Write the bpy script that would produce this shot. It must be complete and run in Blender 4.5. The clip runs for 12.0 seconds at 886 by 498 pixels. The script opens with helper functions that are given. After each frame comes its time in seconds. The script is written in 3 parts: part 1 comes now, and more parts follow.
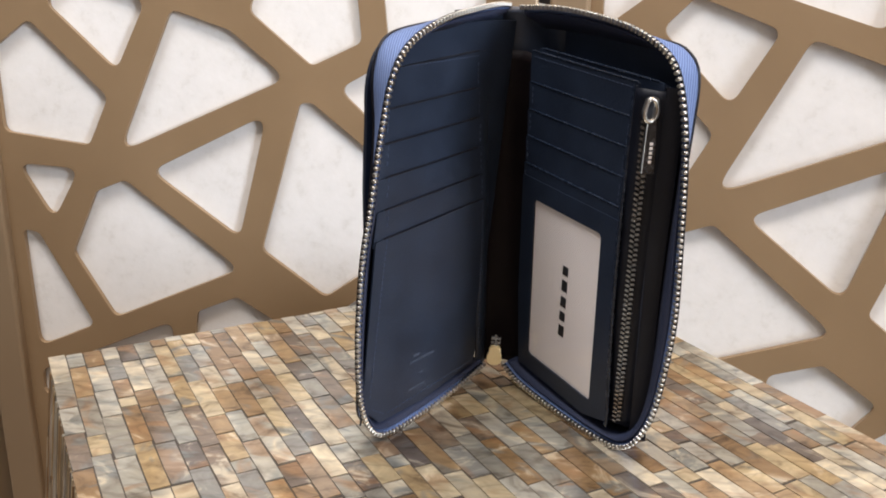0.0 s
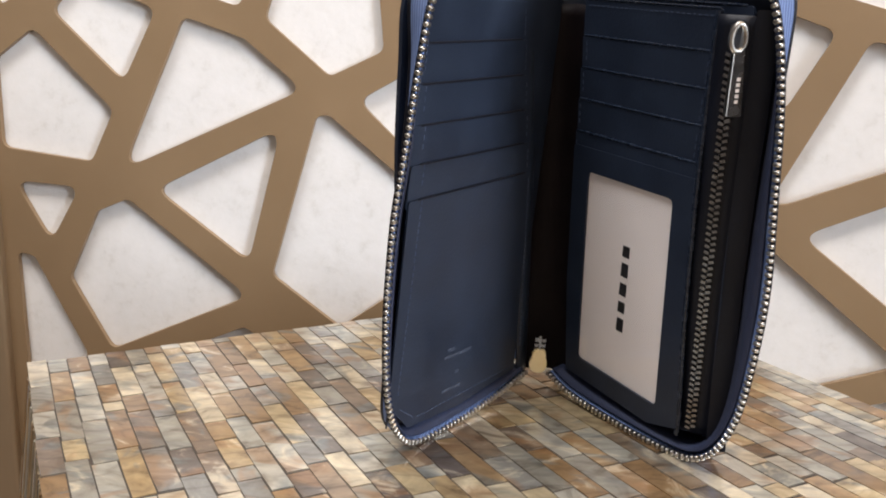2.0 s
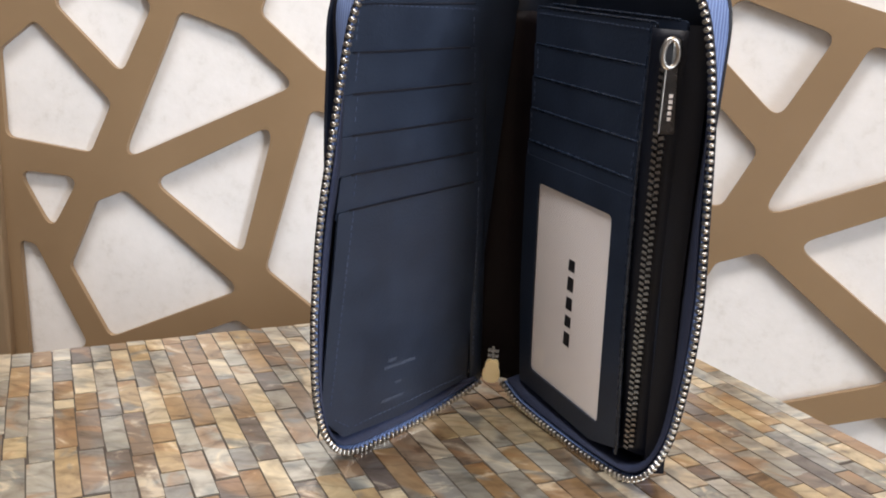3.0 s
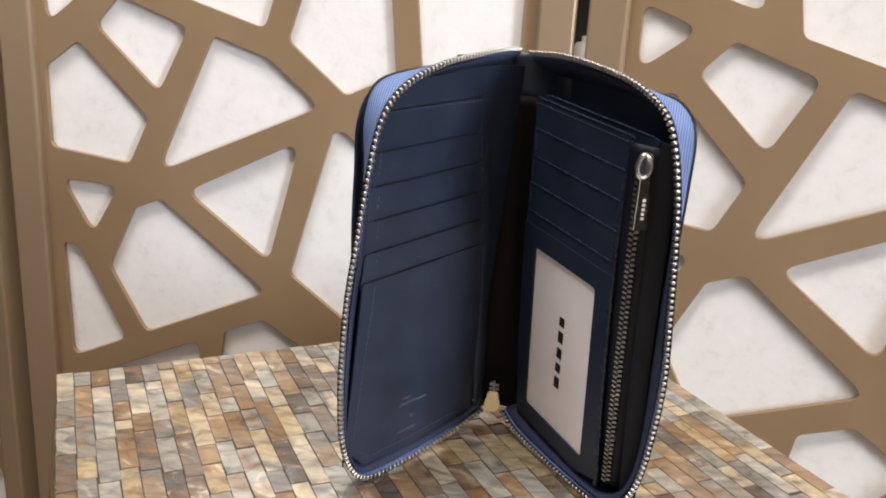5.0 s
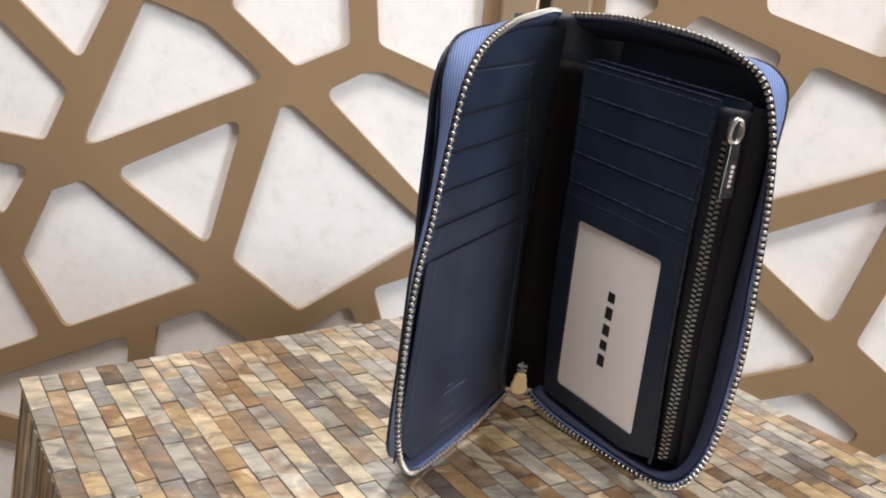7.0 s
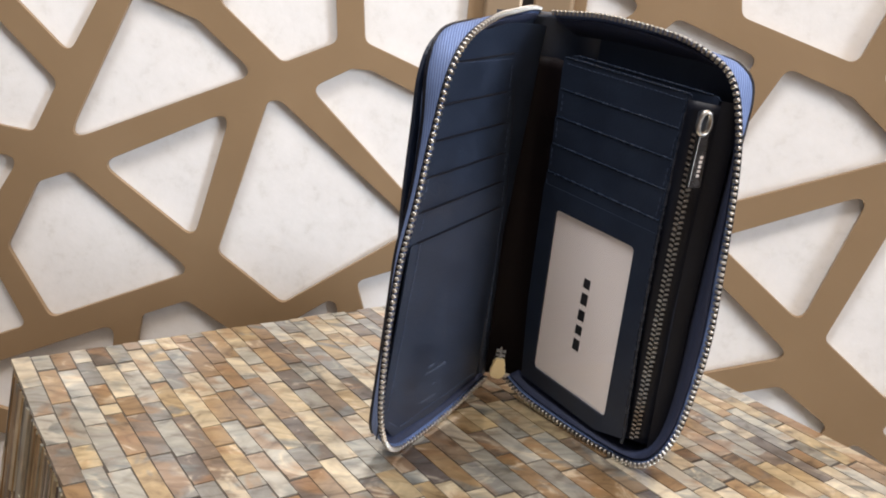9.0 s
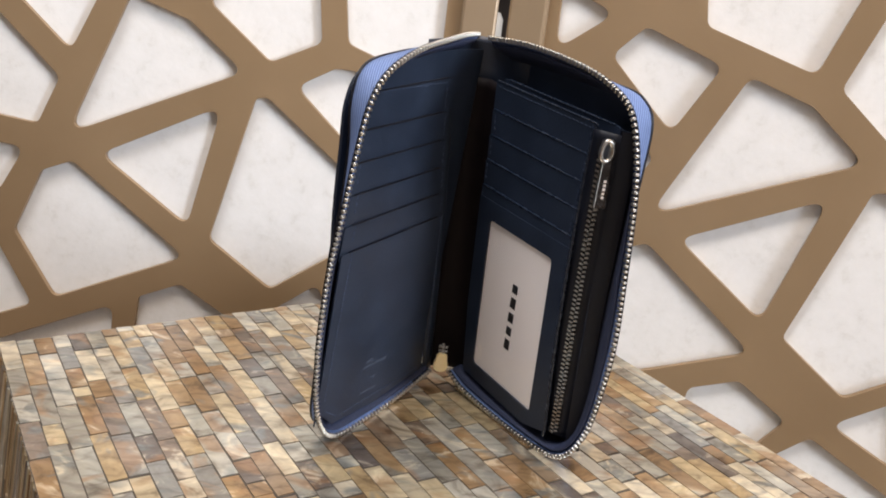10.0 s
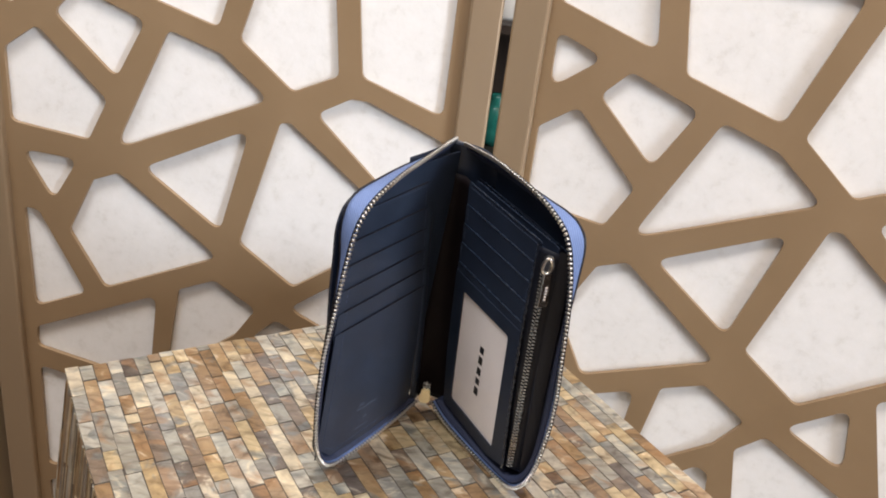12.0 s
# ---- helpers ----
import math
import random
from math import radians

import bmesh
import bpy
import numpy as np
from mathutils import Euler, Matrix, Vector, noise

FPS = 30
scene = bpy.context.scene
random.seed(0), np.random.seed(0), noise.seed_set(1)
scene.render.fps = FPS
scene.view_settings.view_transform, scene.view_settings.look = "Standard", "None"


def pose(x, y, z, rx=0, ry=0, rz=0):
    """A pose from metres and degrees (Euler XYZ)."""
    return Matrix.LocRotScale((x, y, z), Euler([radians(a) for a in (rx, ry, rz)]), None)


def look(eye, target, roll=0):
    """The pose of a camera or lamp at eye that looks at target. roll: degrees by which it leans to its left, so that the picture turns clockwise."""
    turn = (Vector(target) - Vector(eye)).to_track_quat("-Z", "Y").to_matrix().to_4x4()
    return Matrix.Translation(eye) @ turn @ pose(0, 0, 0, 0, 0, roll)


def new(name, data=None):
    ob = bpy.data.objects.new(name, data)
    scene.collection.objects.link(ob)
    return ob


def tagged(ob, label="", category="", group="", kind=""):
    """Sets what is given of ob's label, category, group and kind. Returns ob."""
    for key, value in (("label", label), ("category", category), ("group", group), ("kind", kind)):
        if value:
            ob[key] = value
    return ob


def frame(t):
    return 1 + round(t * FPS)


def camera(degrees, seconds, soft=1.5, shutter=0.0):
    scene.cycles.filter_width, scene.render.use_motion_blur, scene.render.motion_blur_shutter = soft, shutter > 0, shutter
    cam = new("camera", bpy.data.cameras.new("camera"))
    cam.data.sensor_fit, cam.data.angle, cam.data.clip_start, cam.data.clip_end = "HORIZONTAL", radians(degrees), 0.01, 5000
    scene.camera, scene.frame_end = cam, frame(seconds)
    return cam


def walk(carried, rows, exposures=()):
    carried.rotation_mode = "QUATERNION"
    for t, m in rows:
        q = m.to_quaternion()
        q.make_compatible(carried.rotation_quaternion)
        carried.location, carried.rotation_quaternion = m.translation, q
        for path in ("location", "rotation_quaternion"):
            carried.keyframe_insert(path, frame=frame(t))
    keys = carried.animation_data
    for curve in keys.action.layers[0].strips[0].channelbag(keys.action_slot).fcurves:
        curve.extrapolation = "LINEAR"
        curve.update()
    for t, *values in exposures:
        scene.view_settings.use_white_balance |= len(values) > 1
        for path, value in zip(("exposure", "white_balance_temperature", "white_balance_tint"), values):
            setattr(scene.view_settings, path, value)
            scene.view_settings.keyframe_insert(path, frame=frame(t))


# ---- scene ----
cam = camera(55.47, 12.0, soft=1.9)
PATH = [
    (0, (0.0773, -0.0010, 0.8087), (-0.0933, 0.9365, 0.5053), 1.66),
    (0.5, (0.0687, 0.0124, 0.7959), (-0.1027, 0.9605, 0.5282), 1.58),
    (1, (0.0662, 0.0173, 0.7766), (-0.1055, 0.9724, 0.5349), 1.55),
    (1.5, (0.0573, 0.0274, 0.7545), (-0.1192, 0.9857, 0.5300), 1.64),
    (2, (0.0582, 0.0387, 0.7517), (-0.1299, 0.9964, 0.5342), 1.84),
    (2.5, (0.0692, 0.0372, 0.7608), (-0.1395, 0.9893, 0.5370), 2.19),
    (3, (0.0950, 0.0528, 0.7613), (-0.1371, 0.9970, 0.5277), 2.63),
    (3.5, (0.1059, 0.0567, 0.7753), (-0.1517, 0.9916, 0.5312), 3.04),
    (3.7, (0.1105, 0.0520, 0.7843), (-0.1532, 0.9832, 0.5328), 3.24),
    (5.3, (0.1004, 0.0084, 0.8193), (-0.1260, 0.9391, 0.5320), 3.79),
    (5.5, (0.0926, 0.0074, 0.8159), (-0.1120, 0.9417, 0.5240), 4.01),
    (6, (0.0671, 0.0108, 0.8084), (-0.0885, 0.9533, 0.5123), 4.26),
    (6.5, (0.0364, 0.0221, 0.8046), (-0.0722, 0.9719, 0.5110), 4.54),
    (8.5, (0.0053, 0.0196, 0.7951), (-0.0448, 0.9801, 0.5214), 5.55),
    (9, (0.0203, 0.0052, 0.7976), (-0.0365, 0.9633, 0.5168), 5.96),
    (9.5, (0.0385, -0.0075, 0.8179), (-0.0318, 0.9456, 0.5233), 6.36),
    (10, (0.0646, -0.0198, 0.8273), (-0.0213, 0.9264, 0.5152), 6.73),
    (10.5, (0.0834, -0.0330, 0.8502), (-0.0187, 0.9045, 0.5174), 7.06),
    (11, (0.0899, -0.0397, 0.8804), (-0.0204, 0.8882, 0.5245), 7.37),
    (11.5, (0.0892, -0.0398, 0.9173), (-0.0259, 0.8770, 0.5348), 7.44),
    (12, (0.0917, -0.0673, 0.9456), (-0.0223, 0.8382, 0.5369), 7.40),
]
walk(cam, [(t, look(eye, target, roll)) for t, eye, target, roll in PATH])

# ---------------------------------------------------------------- light
world = bpy.data.worlds.new("room_world")
world.use_nodes = True
scene.world = world
world.node_tree.nodes["Background"].inputs[0].default_value = (0.9, 0.93, 1.0, 1)
world.node_tree.nodes["Background"].inputs[1].default_value = 0.02


def area_lamp(name, eye, target, sx, sy, watts, colour):
    d = bpy.data.lights.new(name, "AREA")
    d.shape, d.size, d.size_y, d.energy, d.color = "RECTANGLE", sx, sy, watts, colour
    ob = new(name, d)
    ob.matrix_world = look(eye, target)
    return ob


area_lamp("ceiling_light_panel", (0.85, -0.20, 2.63), (0.85, -0.20, 0.0), 1.2, 0.6, 22, (1.0, 0.66, 0.36))
area_lamp("ceiling_light_panel", (-0.45, -0.08, 2.63), (-0.45, -0.08, 0.0), 1.2, 0.6, 56, (0.97, 0.95, 0.96))
area_lamp("window_daylight", (4.45, -1.70, 1.55), (0.0, 0.60, 0.75), 2.4, 1.8, 430, (0.82, 0.89, 1.0))


# ---------------------------------------------------------------- materials
def material(name, base, rough=0.5, metal=0.0):
    m = bpy.data.materials.new(name)
    m.use_nodes = True
    b = m.node_tree.nodes["Principled BSDF"]
    b.inputs["Base Color"].default_value = (*base, 1)
    b.inputs["Roughness"].default_value = rough
    b.inputs["Metallic"].default_value = metal
    return m


def node(m, kind, **values):
    n = m.node_tree.nodes.new(kind)
    for key, value in values.items():
        n.inputs[key].default_value = value
    return n


def link(m, a, out, b, inp):
    m.node_tree.links.new(a.outputs[out], b.inputs[inp])


def bsdf(m):
    return m.node_tree.nodes["Principled BSDF"]


def noise_tex(m, scale, detail=4.0, space="Object", stretch=None, rough=0.5):
    c = m.node_tree.nodes.new("ShaderNodeTexCoord")
    n = node(m, "ShaderNodeTexNoise", Scale=scale, Detail=detail, Roughness=rough)
    if stretch:
        s = m.node_tree.nodes.new("ShaderNodeMapping")
        s.inputs["Scale"].default_value = stretch
        link(m, c, space, s, "Vector")
        link(m, s, "Vector", n, "Vector")
    else:
        link(m, c, space, n, "Vector")
    return n


def ramp(m, source, out, stops):
    r = m.node_tree.nodes.new("ShaderNodeValToRGB")
    e = r.color_ramp.elements
    while len(e) < len(stops):
        e.new(0.5)
    for k, (p, c) in zip(e, stops):
        k.position, k.color = p, (*c, 1)
    link(m, source, out, r, "Fac")
    return r


def bump(m, source, out, strength, distance):
    b = node(m, "ShaderNodeBump", Strength=strength, Distance=distance)
    link(m, source, out, b, "Height")
    link(m, b, "Normal", bsdf(m), "Normal")
    return b


def mottled(name, dark, light, scale, rough, metal=0.0, bump_scale=None, bump_by=0.2, bump_depth=0.0005, stretch=None):
    """A surface of two close tones with fine relief and uneven gloss."""
    m = material(name, light, rough, metal)
    n = noise_tex(m, scale, 5.0, stretch=stretch)
    r = ramp(m, n, "Fac", [(0.3, dark), (0.7, light)])
    link(m, r, "Color", bsdf(m), "Base Color")
    g = m.node_tree.nodes.new("ShaderNodeMapRange")
    g.inputs["To Min"].default_value, g.inputs["To Max"].default_value = rough - 0.07, rough + 0.09
    link(m, n, "Fac", g, "Value")
    link(m, g, "Result", bsdf(m), "Roughness")
    if bump_scale:
        bump(m, noise_tex(m, bump_scale, 3.0), "Fac", bump_by, bump_depth)
    return m


NAVY = mottled("navy_leather", (0.0095, 0.0152, 0.0300), (0.0140, 0.0225, 0.0430), 55, 0.42, 0, 900, 0.25, 0.0004)
LINING = mottled("navy_lining", (0.0035, 0.0045, 0.0095), (0.005, 0.007, 0.014), 70, 0.5, 0, 1300, 0.2, 0.0003)
# black paint of the cut edges; also colours in the left slots' slit shadow
EDGE = mottled("black_edge_paint_and_slit_shade", (0.006, 0.007, 0.012), (0.014, 0.015, 0.022), 120, 0.35)
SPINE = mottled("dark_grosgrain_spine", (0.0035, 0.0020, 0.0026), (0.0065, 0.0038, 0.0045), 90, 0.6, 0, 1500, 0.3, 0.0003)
BLUE = mottled("blue_pebbled_leather", (0.12, 0.185, 0.38), (0.17, 0.25, 0.48), 60, 0.45, 0, 700, 0.5, 0.0006)
SILVER = mottled("silver_zip_metal", (0.34, 0.33, 0.31), (0.48, 0.46, 0.43), 200, 0.3, 1.0)
GOLD = mottled("pale_gold_metal", (0.88, 0.73, 0.42), (0.96, 0.84, 0.56), 150, 0.42, 0.4)
GUNMETAL = mottled("grey_zip_metal", (0.20, 0.22, 0.26), (0.34, 0.37, 0.42), 200, 0.25, 1.0)
TRIM = mottled("polished_navy_edge", (0.008, 0.013, 0.025), (0.013, 0.020, 0.036), 300, 0.26)
# the tab's silver, with the dark reflection on its broad face coloured in
TABMETAL = mottled("silver_with_dark_reflection", (0.05, 0.05, 0.055), (0.09, 0.09, 0.095), 200, 0.25, 1.0)
# blue tape's inner face, with the shade inside the leaf put into the colour
SHADED_TAPE = mottled("shaded_inner_tape", (0.011, 0.016, 0.040), (0.019, 0.028, 0.068), 700, 0.7, 0, 1500, 0.3, 0.0003)
STITCH = mottled("navy_thread", (0.030, 0.044, 0.080), (0.048, 0.066, 0.115), 400, 0.6)
PAPER = mottled("pale_paper_insert", (0.84, 0.79, 0.78), (0.88, 0.83, 0.82), 30, 0.6)
INK = material("black_ink", (0.012, 0.011, 0.012), 0.5)
DEBOSS = mottled("faint_debossed_mark", (0.028, 0.038, 0.062), (0.046, 0.060, 0.094), 500, 0.5)
BRONZE = mottled("bronze_satin_paint", (0.27, 0.185, 0.105), (0.31, 0.215, 0.125), 9, 0.42, 0.25, 700, 0.08, 0.0003)
FRAME = mottled("bronze_frame_paint", (0.29, 0.215, 0.14), (0.34, 0.255, 0.165), 7, 0.36, 0.3, 600, 0.08, 0.0003, (1, 1, 0.2))
GROUT = mottled("dark_brown_grout", (0.035, 0.028, 0.022), (0.065, 0.052, 0.04), 200, 0.6)
BRASS = mottled("aged_brass", (0.30, 0.20, 0.09), (0.45, 0.32, 0.16), 80, 0.35, 1.0)
DARKWOOD = mottled("dark_stained_wood", (0.020, 0.013, 0.009), (0.045, 0.028, 0.018), 12, 0.5, 0, 60, 0.2, 0.0005, (6, 6, 0.6))
FLOORWOOD = mottled("brown_timber_floor", (0.10, 0.065, 0.04), (0.17, 0.115, 0.07), 6, 0.4, 0, 80, 0.15, 0.0005, (1, 8, 1))
PLASTER = mottled("warm_white_plaster", (0.60, 0.56, 0.50), (0.66, 0.62, 0.56), 3, 0.8, 0, 120, 0.1, 0.0008)
CEILING = mottled("white_ceiling_paint", (0.72, 0.71, 0.69), (0.78, 0.77, 0.75), 2, 0.85)
TEAL = mottled("teal_glazed_ceramic", (0.01, 0.10, 0.08), (0.02, 0.16, 0.12), 40, 0.2)

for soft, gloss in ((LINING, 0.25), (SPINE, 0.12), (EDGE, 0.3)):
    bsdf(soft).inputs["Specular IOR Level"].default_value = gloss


def tape_material():
    """Blue woven zip tape with a herringbone weave."""
    m = material("blue_woven_tape", (0.17, 0.25, 0.52), 0.75)
    c = m.node_tree.nodes.new("ShaderNodeTexCoord")
    w = m.node_tree.nodes.new("ShaderNodeTexWave")
    w.inputs["Scale"].default_value, w.inputs["Distortion"].default_value = 320, 1.2
    link(m, c, "Object", w, "Vector")
    r = ramp(m, w, "Fac", [(0.2, (0.085, 0.13, 0.28)), (0.8, (0.16, 0.235, 0.45))])
    link(m, r, "Color", bsdf(m), "Base Color")
    bump(m, w, "Fac", 0.5, 0.0004)
    return m


def shell_material(name, per_island):
    """Lacquered mother-of-pearl: each piece its own tone, clouded, with growth bands and rust or slate patches."""
    m = material(name, (0.4, 0.35, 0.28), 0.2)
    make = m.node_tree.nodes.new
    if per_island:
        src, out = make("ShaderNodeNewGeometry"), "Random Per Island"
    else:
        src, out = make("ShaderNodeObjectInfo"), "Random"
    tones = [(0.40, 0.39, 0.34), (0.66, 0.54, 0.33), (0.27, 0.21, 0.16), (0.74, 0.66, 0.49), (0.38, 0.25, 0.13), (0.52, 0.52, 0.46), (0.20, 0.17, 0.15),
             (0.56, 0.42, 0.23), (0.62, 0.61, 0.54), (0.42, 0.32, 0.22), (0.76, 0.69, 0.54), (0.33, 0.33, 0.31), (0.50, 0.35, 0.19), (0.70, 0.60, 0.41)]
    tone = ramp(m, src, out, [(k / len(tones), c) for k, c in enumerate(tones)])
    tone.color_ramp.interpolation = "CONSTANT"
    place = make("ShaderNodeNewGeometry")
    scaled = make("ShaderNodeMath")
    scaled.operation, scaled.inputs[1].default_value = "MULTIPLY", 7.3
    link(m, src, out, scaled, 0)
    shift = make("ShaderNodeVectorMath")
    shift.operation, shift.inputs[1].default_value = "MULTIPLY_ADD", (1, 1, 1)
    link(m, place, "Position", shift, 0)
    link(m, scaled, "Value", shift, 2)
    lie = make("ShaderNodeMapping")
    lie.inputs["Rotation"].default_value = (0, 0, radians(51))
    lie.inputs["Scale"].default_value = (0.65, 1.0, 0.3)
    link(m, shift, "Vector", lie, "Vector")
    cloud = node(m, "ShaderNodeTexNoise", Scale=58.0, Detail=6.0, Roughness=0.58, Distortion=1.3)
    patch = node(m, "ShaderNodeTexNoise", Scale=32.0, Detail=3.0, Distortion=1.6)
    fine = node(m, "ShaderNodeTexNoise", Scale=420.0, Detail=4.0, Roughness=0.6)
    band = node(m, "ShaderNodeTexWave", Scale=30.0, Distortion=9.0, Detail=3.0)
    band.inputs["Detail Scale"].default_value = 1.4
    for n in (cloud, patch, fine, band):
        link(m, lie, "Vector", n, "Vector")

    def blend(kind, fac, a, a_out, b, b_out):
        x = make("ShaderNodeMix")
        x.data_type, x.blend_type = "RGBA", kind
        if isinstance(fac, float):
            x.inputs[0].default_value = fac
        else:
            link(m, fac, "Color", x, 0)
        link(m, a, a_out, x, 6)
        link(m, b, b_out, x, 7)
        return x

    def colour(r, g, b):
        c = make("ShaderNodeRGB")
        c.outputs[0].default_value = (r, g, b, 1)
        return c

    grey = lambda k: (k, k, k)
    x = blend("MIX", ramp(m, patch, "Fac", [(0.56, grey(0)), (0.66, grey(0.6))]), tone, "Color", colour(0.46, 0.26, 0.12), 0)
    x = blend("MIX", ramp(m, patch, "Fac", [(0.34, grey(0.75)), (0.42, grey(0))]), x, 2, colour(0.24, 0.27, 0.27), 0)
    x = blend("MIX", ramp(m, cloud, "Fac", [(0.58, grey(0)), (0.68, grey(0.55))]), x, 2, colour(0.78, 0.72, 0.58), 0)
    x = blend("MULTIPLY", 1.0, x, 2, ramp(m, cloud, "Fac", [(0.30, (0.38, 0.34, 0.31)), (0.43, (0.84, 0.82, 0.80)), (0.56, (1.05, 1.05, 1.05)), (0.7, (1.3, 1.28, 1.22))]), "Color")
    x = blend("MULTIPLY", 0.65, x, 2, ramp(m, band, "Fac", [(0.0, (0.70, 0.67, 0.65)), (0.14, (0.97, 0.96, 0.95)), (0.5, (1.0, 1.0, 1.0)), (1.0, (1.08, 1.06, 1.02))]), "Color")
    x = blend("MULTIPLY", 0.2, x, 2, ramp(m, fine, "Fac", [(0.3, grey(0.72)), (0.7, grey(1.15))]), "Color")
    link(m, x, 2, bsdf(m), "Base Color")
    for key, value in (("Coat Weight", 1.0), ("Coat Roughness", 0.10), ("Coat IOR", 1.6), ("Roughness", 0.32), ("Metallic", 0.62)):
        bsdf(m).inputs[key].default_value = value
    bump(m, cloud, "Fac", 0.12, 0.0010)
    return m


def backing_material():
    """Off-white handmade paper with small cloudy flecks."""
    m = material("mottled_white_paper", (0.8, 0.79, 0.78), 0.75)
    n = noise_tex(m, 70, 6.0, rough=0.65)
    r = ramp(m, n, "Fac", [(0.28, (0.66, 0.65, 0.63)), (0.44, (0.735, 0.73, 0.72)), (0.7, (0.77, 0.765, 0.76))])
    link(m, r, "Color", bsdf(m), "Base Color")
    bump(m, noise_tex(m, 260, 4.0), "Fac", 0.25, 0.0006)
    return m


def window_film():
    """Clear plastic of the card window: glossy, see-through."""
    m = material("clear_plastic_window", (1, 1, 1), 0.06)
    t = m.node_tree.nodes.new("ShaderNodeBsdfTransparent")
    g = m.node_tree.nodes.new("ShaderNodeBsdfGlossy")
    g.inputs["Roughness"].default_value = 0.08
    mixer = m.node_tree.nodes.new("ShaderNodeMixShader")
    mixer.inputs[0].default_value = 0.05
    link(m, t, 0, mixer, 1)
    link(m, g, 0, mixer, 2)
    link(m, mixer, 0, m.node_tree.nodes["Material Output"], "Surface")
    return m


TAPE = tape_material()
SHELL = shell_material("mother_of_pearl", False)
SHELL_REST = shell_material("mother_of_pearl_joined", True)
BACKING = backing_material()
FILM = window_film()


# ---------------------------------------------------------------- building helpers
def to_mesh(name, bm, mat, smooth=False):
    bmesh.ops.recalc_face_normals(bm, faces=bm.faces)
    me = bpy.data.meshes.new(name)
    bm.to_mesh(me)
    bm.free()
    me.materials.append(mat)
    if smooth:
        for p in me.polygons:
            p.use_smooth = True
    return me


def thing(name, base, label, category, group="", kind=""):
    ob = new(name)
    ob.empty_display_size = 0.02
    ob.location = base
    return tagged(ob, label, category, group, kind)


def base_of(ob):
    v = Vector()
    while ob:
        v += Vector(ob.location)
        ob = ob.parent
    return v


def part(name, bm, mat, parent, label="", smooth=False):
    """One mesh under a thing or a part; bm is in world metres."""
    b = base_of(parent)
    bmesh.ops.translate(bm, vec=-b, verts=bm.verts)
    ob = new(name, to_mesh(name, bm, mat, smooth))
    ob.parent = parent
    return tagged(ob, label)


def box(bm, x0, x1, y0, y1, z0, z1, bevel=0.0):
    r = bmesh.ops.create_cube(bm, size=1.0)
    vs = r["verts"]
    bmesh.ops.scale(bm, vec=(x1 - x0, y1 - y0, z1 - z0), verts=vs)
    bmesh.ops.translate(bm, vec=((x0 + x1) / 2, (y0 + y1) / 2, (z0 + z1) / 2), verts=vs)
    if bevel:
        es = {e for v in vs for e in v.link_edges}
        bmesh.ops.bevel(bm, geom=list(es), offset=bevel, segments=2, affect="EDGES", profile=0.5)
    return bm


def structure(name, x0, x1, y0, y1, z0, z1, mat, label, category):
    bm = box(bmesh.new(), x0, x1, y0, y1, z0, z1)
    return tagged(new(name, to_mesh(name, bm, mat)), label, category, "", "structure")


def prism(bm, front, back):
    """A slab between two outlines with the same number of points."""
    a = [bm.verts.new(p) for p in front]
    b = [bm.verts.new(p) for p in back]
    bm.faces.new(a)
    bm.faces.new(b[::-1])
    k = len(a)
    for i in range(k):
        bm.faces.new((a[i], b[i], b[(i + 1) % k], a[(i + 1) % k]))
    return bm


def smooth_path(points, step):
    """A curve through the points (Catmull-Rom), resampled at equal steps."""
    p = [Vector(q) for q in points]
    p = [2 * p[0] - p[1]] + p + [2 * p[-1] - p[-2]]
    fine = []
    for i in range(1, len(p) - 2):
        for k in range(24):
            t = k / 24
            a, b, c, d = p[i - 1], p[i], p[i + 1], p[i + 2]
            fine.append(0.5 * ((2 * b) + (c - a) * t + (2 * a - 5 * b + 4 * c - d) * t * t + (3 * b - a - 3 * c + d) * t ** 3))
    fine.append(p[-2])
    run = [0.0]
    for a, b in zip(fine, fine[1:]):
        run.append(run[-1] + (b - a).length)
    count = max(2, round(run[-1] / step))
    out, j = [], 0
    for i in range(count + 1):
        want = run[-1] * i / count
        while j < len(run) - 2 and run[j + 1] < want:
            j += 1
        f = (want - run[j]) / max(run[j + 1] - run[j], 1e-9)
        out.append(fine[j].lerp(fine[j + 1], min(max(f, 0), 1)))
    return out


def rounded(points, radius, n=5):
    """A closed outline with its corners rounded, in 2D."""
    out = []
    k = len(points)
    for i in range(k):
        p = Vector(points[i]).to_2d()
        a = Vector(points[i - 1]).to_2d() - p
        b = Vector(points[(i + 1) % k]).to_2d() - p
        ang = a.angle(b)
        cut = min(radius / math.tan(ang / 2), 0.42 * a.length, 0.42 * b.length)
        a, b = a.normalized() * cut, b.normalized() * cut
        for j in range(n + 1):
            t = j / n
            out.append((1 - t) ** 2 * (p + a) + 2 * t * (1 - t) * p + t * t * (p + b))
    return out


# ---------------------------------------------------------------- the room
structure("floor", -2.3, 4.7, -2.3, 2.3, -0.05, 0.0, FLOORWOOD, "brown timber floor of the shop", "floor")
structure("ceiling", -2.3, 4.7, -2.3, 2.3, 2.7, 2.75, CEILING, "plain white painted ceiling", "ceiling")
structure("wall_north", -2.3, 4.7, 2.3, 2.4, -0.05, 2.75, DARKWOOD, "dark wood wall behind the screen", "wall")
structure("wall_south", -2.3, 4.7, -2.4, -2.3, -0.05, 2.75, PLASTER, "plain warm plaster wall", "wall")
structure("wall_east", 4.7, 4.8, -2.4, 2.4, -0.05, 2.75, PLASTER, "plain warm plaster wall", "wall")
